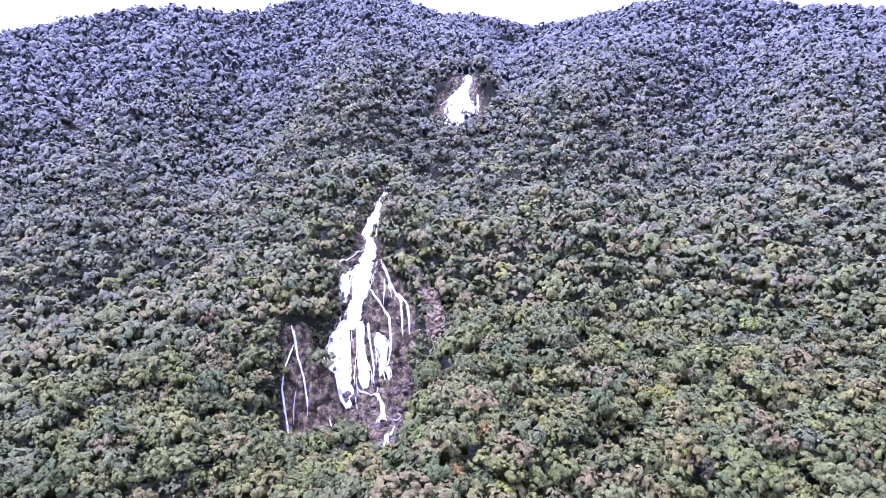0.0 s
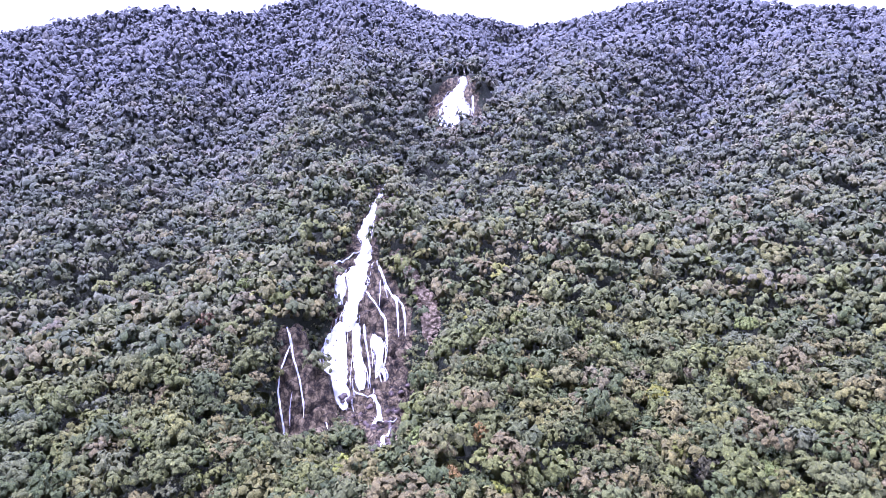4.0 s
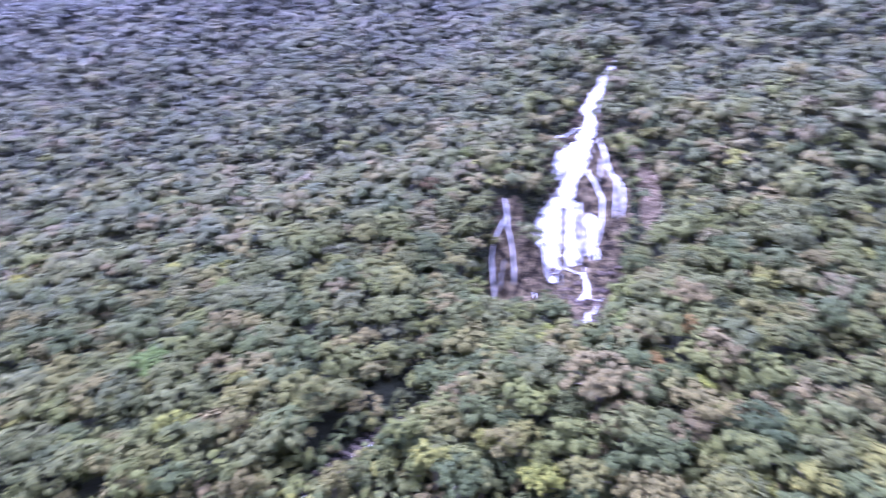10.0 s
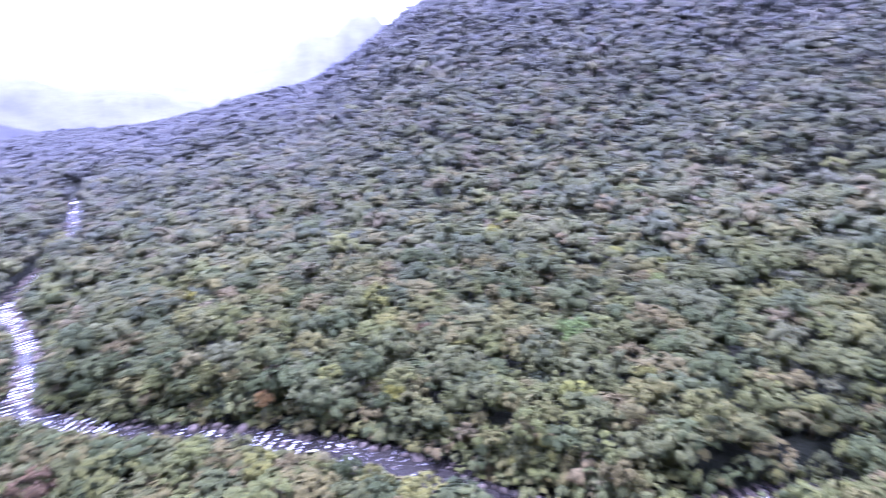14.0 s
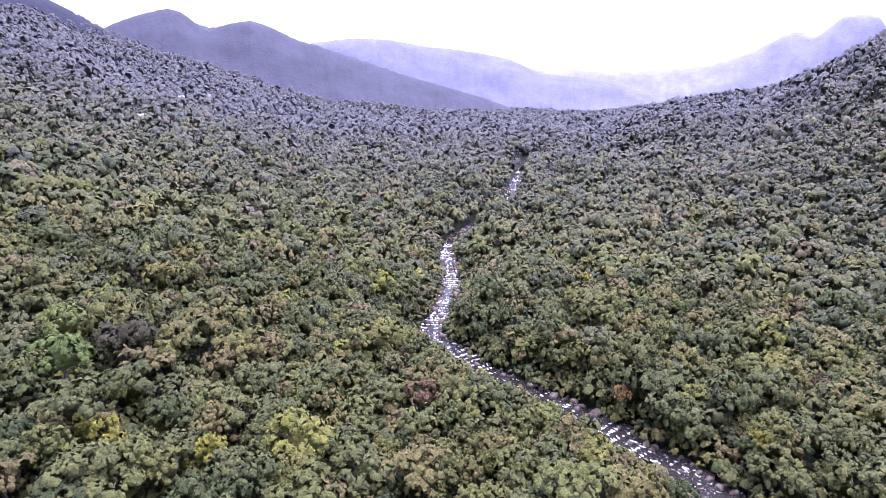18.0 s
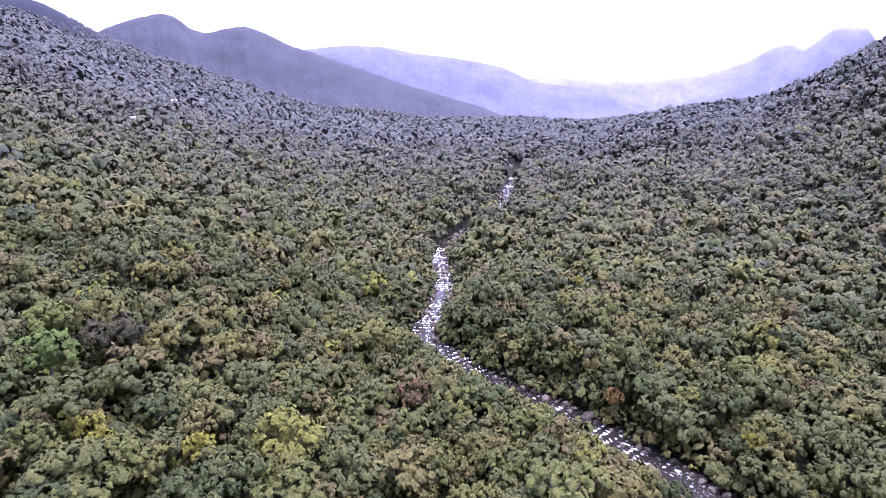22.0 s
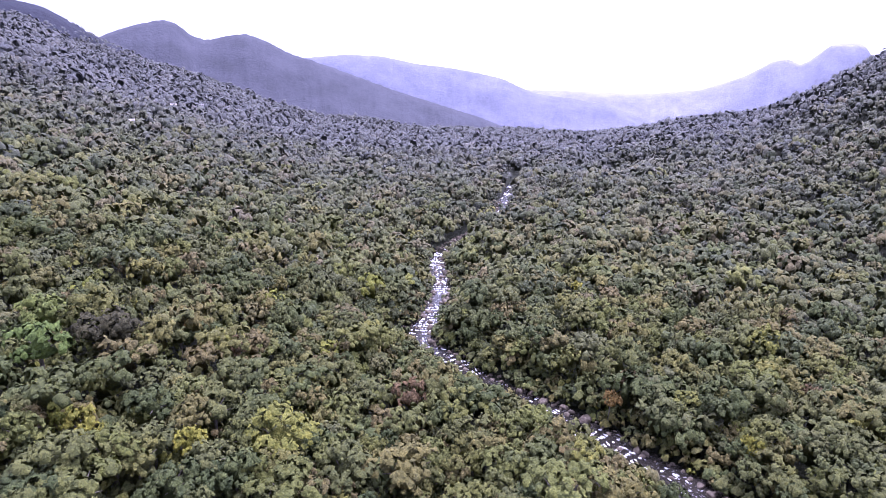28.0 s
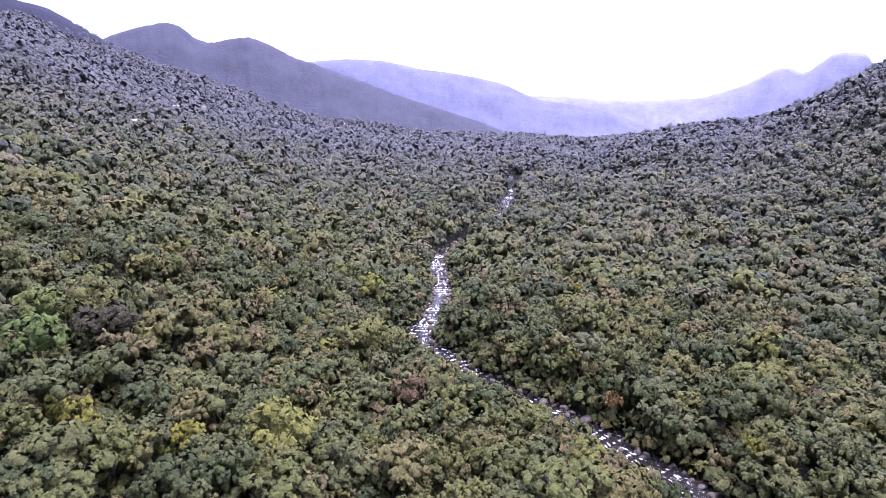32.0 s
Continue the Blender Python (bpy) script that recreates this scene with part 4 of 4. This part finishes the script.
# ---- river ----
def ribbon(way, width, z):
    """A band of water along a line on the plan."""
    d = np.gradient(way, axis=0)
    d /= np.linalg.norm(d, axis=1, keepdims=True)
    s = np.stack([-d[:, 1], d[:, 0]], 1)
    cols = np.linspace(-1, 1, 9)
    v = way[:, None] + s[:, None] * cols[None, :, None] * np.broadcast_to(np.asarray(width, float), (len(way),))[:, None, None]
    zz = np.full(v.shape[:2], z)
    ids = np.arange(zz.size).reshape(zz.shape)
    q = np.stack([ids[:-1, :-1], ids[:-1, 1:], ids[1:, 1:], ids[1:, :-1]], -1).reshape(-1, 4)
    return leaning(np.concatenate([v, zz[..., None]], -1)), q


river = new("river", sheet("river", *ribbon(RIVER_LINE, RIVER_HALF, -0.9), WATER))
tagged(river, "fast grey-brown river with streaks of white water", "river", kind="structure")
stream = new("stream", sheet("stream", *ribbon(STREAM_LINE, 4.5, -0.7), WATER))
tagged(stream, "foaming rocky stream below the waterfall", "stream", kind="structure")


def beside(way, k, off):
    d = way[min(k + 1, len(way) - 1)] - way[max(k - 1, 0)]
    d = d / np.linalg.norm(d)
    return way[k] + np.array([-d[1], d[0]]) * off, math.degrees(math.atan2(d[1], d[0]))


# white water: low crests of foam drawn out along the current
def foam(name, way, count, half, z, seed, label, calm=()):
    r = np.random.RandomState(seed)
    cv, cf = cap(5, 1)
    V, F, n = [], [], 0
    rapid = np.clip(0.55 + 0.9 * lumps(way[:, 0], way[:, 1], 31, 40), 0, 1)
    while n < count:
        k = r.randint(0, len(way))
        d = math.hypot(*way[k])
        if d > 1000 or r.uniform() > (rapid[k] ** 4 * 2.2 + 0.05) * min(1, 260 / d) ** 0.7:
            continue
        h = math.degrees(math.atan2(-way[k][0], way[k][1]))
        if any(a < h < b for a, b in calm) and r.uniform() < 0.8:
            continue
        q, turn = beside(way, k, r.uniform(-1, 1) * (half if d < 230 else half * 0.8))
        a = radians(turn + r.uniform(-25, 25))
        big = 1.0 + d / 1200
        s = np.array([(0.25 + r.gamma(1.5, 0.34)) * big, r.uniform(0.16, 0.55) * big, r.uniform(0.10, 0.3)])
        w = cv * s * (1 + r.uniform(-0.3, 0.3, (len(cv), 1)))
        q = leaning_spot(q[0], q[1], z)
        V.append(np.stack([w[:, 0] * math.cos(a) - w[:, 1] * math.sin(a) + q[0], w[:, 0] * math.sin(a) + w[:, 1] * math.cos(a) + q[1], w[:, 2] + q[2]], 1))
        F.append(cf + n * len(cv))
        n += 1
    return tagged(new(name, sheet(name, np.vstack(V), np.vstack(F), FOAM)), label, "foam", kind="stuff")


foam("river_foam", RIVER_LINE, 2200, 6.2, -0.88, 41, "broken white water in the river's rapids", ((-45, -29),))
foam("stream_foam", STREAM_LINE, 260, 2.6, -0.66, 42, "white water between stream boulders")


# boulders
def boulder_mesh(seed, material):
    r = random.Random(seed)
    bm = bmesh.new()
    bmesh.ops.create_icosphere(bm, subdivisions=2, radius=1)
    off = Vector((r.uniform(0, 90), r.uniform(0, 90), r.uniform(0, 90)))
    cuts = [Vector((r.gauss(0, 1), r.gauss(0, 1), r.gauss(0, 0.6))).normalized() for _ in range(8)]
    for v in bm.verts:
        c = v.co.copy()
        for k in cuts:
            over = c.dot(k) - r.uniform(0.56, 0.62)
            if over > 0:
                c -= k * over * 0.85
        v.co = c * (1 + 0.16 * noise.noise(c * 1.4 + off))
        v.co.z *= 0.72
    me = bpy.data.meshes.new("boulder")
    bm.to_mesh(me)
    bm.free()
    me.shade_smooth()
    me.materials.append(material)
    return me


STONES = [boulder_mesh(k, BOULDER) for k in range(9)]
WET_STONES = [boulder_mesh(k + 20, WET) for k in range(9)]


def boulder(x, y, z, size, r, label, group, stones=STONES):
    b = new("boulder", stones[r.randrange(len(stones))])
    b.matrix_world = pose(x, y, z, r.uniform(-12, 12), r.uniform(-12, 12), r.uniform(0, 360)) @ Matrix.Diagonal((size * r.uniform(0.85, 1.35), size, size * r.uniform(0.7, 1.1), 1))
    return tagged(b, label, "boulder", group)


dice = random.Random(12)
seen = [k for k in range(len(RIVER_LINE)) if -60 < math.degrees(math.atan2(-RIVER_LINE[k][0], RIVER_LINE[k][1])) < 10 and math.hypot(*RIVER_LINE[k]) < 620]
for n in range(250):
    k = dice.choice(seen)
    side = dice.choice((-1, 1, 1))
    off = side * dice.uniform(4.2, 7.6) * (1 if math.hypot(*RIVER_LINE[k]) < 225 else 0.75) if n % 3 else dice.uniform(-4.5, 4.5)
    q, _ = beside(RIVER_LINE, k, off)
    size = dice.uniform(0.5, 1.3) + 1.3 * dice.random() ** 3 + (0.4 if n % 3 else 0)
    boulder(*leaning_spot(q[0], q[1], -0.95 if n % 3 == 0 else -0.7), size, dice, "pale grey-brown granite boulder in the river", "boulders in the river")
for n in range(70):
    f = dice.uniform(240, 292)
    lo, hi = bounds(BARE_FALLS, f)
    c = on_face(FALLS, dice.uniform(float(lo), float(hi)), f, 0.2)
    boulder(*c, dice.uniform(0.7, 1.4) + 1.6 * dice.random() ** 2, dice, "dark wet boulder at the foot of the falls", "boulders below the falls", WET_STONES)


# rubble too small to tell apart
def rubble(name, spots, label, stone=BOULDER):
    V, F, n = [], [], 0
    cv, cf = cap(5, 2)
    r = np.random.RandomState(51)
    for (x, y, z), s in spots:
        w = cv * s * (1 + r.uniform(-0.3, 0.3, (len(cv), 1))) * np.array([1.2, 0.9, 0.7])
        a = r.uniform(0, 6.283)
        V.append(np.stack([w[:, 0] * math.cos(a) - w[:, 1] * math.sin(a) + x, w[:, 0] * math.sin(a) + w[:, 1] * math.cos(a) + y, w[:, 2] + z], 1))
        F.append(cf + n)
        n += len(cv)
    return tagged(new(name, sheet(name, np.vstack(V), np.vstack(F), stone, smooth=False)), label, "rubble", kind="stuff")


spots = []
for n in range(900):
    q, _ = beside(STREAM_LINE, dice.randrange(len(STREAM_LINE)), dice.uniform(-5.5, 5.5))
    spots.append((leaning_spot(q[0], q[1], -0.75), dice.uniform(0.3, 1.1)))
for n in range(1200):
    q, _ = beside(RIVER_LINE, dice.choice(seen), dice.choice((-1, 1)) * dice.uniform(5.0, 9.0))
    spots.append((leaning_spot(q[0], q[1], -0.7), dice.uniform(0.25, 0.8)))
rubble("rubble", spots, "grey-brown stones along the river and the stream")
spots = []
for n in range(320):
    f = dice.uniform(296, 350)
    lo, hi = bounds(BARE_SCAR, f)
    spots.append((on_face(FALLS, dice.uniform(float(lo), float(hi)), f, 0.5), dice.uniform(0.4, 1.3)))
rubble("rubble", spots, "pale tan stones on the bare scar beside the falls", SCAR)

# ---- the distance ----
def hazy_hill(name, green, blue, mix):
    """Forest and bare rock of a far range: one colour with the air's haze mixed in, lighter and darker by chance."""
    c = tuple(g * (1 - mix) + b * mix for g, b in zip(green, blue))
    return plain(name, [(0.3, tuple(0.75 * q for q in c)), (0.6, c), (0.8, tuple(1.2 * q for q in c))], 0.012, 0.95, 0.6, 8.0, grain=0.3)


# haze is put into these colours: bluer and paler from range to range
FAR_A = hazy_hill("hill_dark_haze", (0.030, 0.036, 0.030), (0.040, 0.044, 0.068), 0.75)
FAR_B = hazy_hill("hill_blue_haze", (0.06, 0.07, 0.055), (0.084, 0.089, 0.112), 0.9)
FAR_C = hazy_hill("hill_pale_haze", (0.06, 0.07, 0.06), (0.20, 0.21, 0.285), 0.95)
FAR_D = hazy_hill("hill_palest_haze", (0.06, 0.07, 0.06), (0.30, 0.31, 0.39), 0.97)


def range_of_hills(name, out, depth, crest, material, label, seed):
    """A mountain range: a crest given by heading and elevation, with slopes to the front and the back and gullies down them."""
    h = np.arange(min(q[0] for q in crest), max(q[0] for q in crest), 0.12)
    c = np.array(sorted(crest))
    el = np.interp(h, c[:, 0], c[:, 1])
    el = np.convolve(np.pad(el, 3, "edge"), np.ones(7) / 7, "valid")
    rows, v = 22, []
    for k in range(rows):
        u = k / (rows - 1) * 1.5 - 1.0
        o = out + u * depth
        for a, e in zip(h, el):
            x, y = -math.sin(radians(a)) * o, math.cos(radians(a)) * o
            top = 110 + out * math.tan(radians(e))
            n = noise.noise((x / 120 + seed, y / 120, 0)) * 16 + noise.noise((x / 32, y / 32, seed)) * 5
            z = (top + 160) * (1 - abs(u) ** 1.25) - 160 + n * min(1, abs(u) * 4) + noise.noise((x / 14, y / 14, seed)) * 2.5 - 60 * max(0, abs(u) - 0.8)
            v.append((x, y, z))
    ids = np.arange(len(v)).reshape(rows, len(h))
    q = np.stack([ids[:-1, :-1], ids[1:, :-1], ids[1:, 1:], ids[:-1, 1:]], -1).reshape(-1, 4)
    return tagged(new(name, sheet(name, leaning(v), q, material)), label, "mountains", kind="structure")


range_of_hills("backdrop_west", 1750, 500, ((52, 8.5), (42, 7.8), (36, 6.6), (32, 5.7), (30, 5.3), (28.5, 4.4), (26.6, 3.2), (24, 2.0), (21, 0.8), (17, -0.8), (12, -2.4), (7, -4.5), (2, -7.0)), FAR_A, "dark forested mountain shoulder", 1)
range_of_hills("backdrop_ridge", 2400, 550, ((30, 2.5), (27, 3.3), (26, 3.8), (24, 4.5), (22.2, 4.9), (21.2, 4.7), (20.2, 3.8), (19, 3.5), (17.5, 3.9), (16, 4.1), (14.5, 3.6), (12.5, 2.6), (11, 2.2), (8, 1.2), (4, -0.2), (0, -1.4), (-4, -2.6), (-9, -4.4), (-16, -7.0)), FAR_B, "forested ridge beyond the valley, blued by painted haze", 2)
range_of_hills("backdrop_plateau", 3100, 500, ((14, 1.8), (11, 2.4), (8, 2.7), (5, 2.6), (2, 2.0), (0, 1.8), (-3, 1.3), (-5.5, 0.8), (-7, 0.1), (-8.5, -0.4), (-11, -0.6), (-14, -1.0), (-17, -1.9), (-20, -2.9), (-25, -5.0)), FAR_C, "plateau at the head of the valley, pale blue with painted haze", 3)
range_of_hills("backdrop_peaks", 4100, 400, ((-2, -0.2), (-9, 0.0), (-13, 0.0), (-17, 0.1), (-21, 0.7), (-24, 2.0), (-25.8, 3.3), (-26.8, 3.4), (-27.6, 3.0), (-28.3, 3.6), (-29.2, 4.6), (-31, 4.7), (-31.7, 3.8), (-32.6, 2.4), (-36, 1.5), (-42, 1.0)), FAR_D, "peaks under low cloud, faint blue with painted haze", 4)

# ---- houses on the western slope ----
WALL = plain("white_render", [(0.3, (0.62, 0.60, 0.57)), (0.7, (0.80, 0.79, 0.77))], 0.5, 0.8, 0.1, 0.02)
ROOF = plain("grey_roof", [(0.3, (0.30, 0.28, 0.27)), (0.7, (0.45, 0.43, 0.41))], 0.8, 0.7, 0.2, 0.05)


def house(h, o, wide, deep, tall, turn, lift):
    """A small house with a gabled roof and a row of openings."""
    q = spot(h, o)
    home = tagged(new("house"), "small white house in a clearing on the slope", "house", "houses on the slope")
    home.matrix_world = pose(*(leaning_spot(q.x, q.y, ground_at(q.x, q.y)) + (0, 0, lift)), 0, 0, turn)
    bm = bmesh.new()
    bmesh.ops.create_cube(bm, size=1, matrix=Matrix.Translation((0, 0, tall / 2 - lift / 2)) @ Matrix.Diagonal((wide, deep, tall + lift, 1)))
    me = bpy.data.meshes.new("wall")
    bm.to_mesh(me)
    bm.free()
    me.materials.append(WALL)
    new("wall", me).parent = home
    a, b, e = wide / 2 + 0.5, deep / 2 + 0.5, tall
    v = [(-a, -b, e), (a, -b, e), (a, b, e), (-a, b, e), (-a, 0, e + deep * 0.32), (a, 0, e + deep * 0.32)]
    me = bpy.data.meshes.new("roof")
    me.from_pydata(v, [], [(0, 1, 5, 4), (2, 3, 4, 5), (0, 4, 3), (1, 2, 5), (0, 3, 2, 1)])
    me.materials.append(ROOF)
    new("roof", me).parent = home


for spec in HOUSES:
    house(*spec)
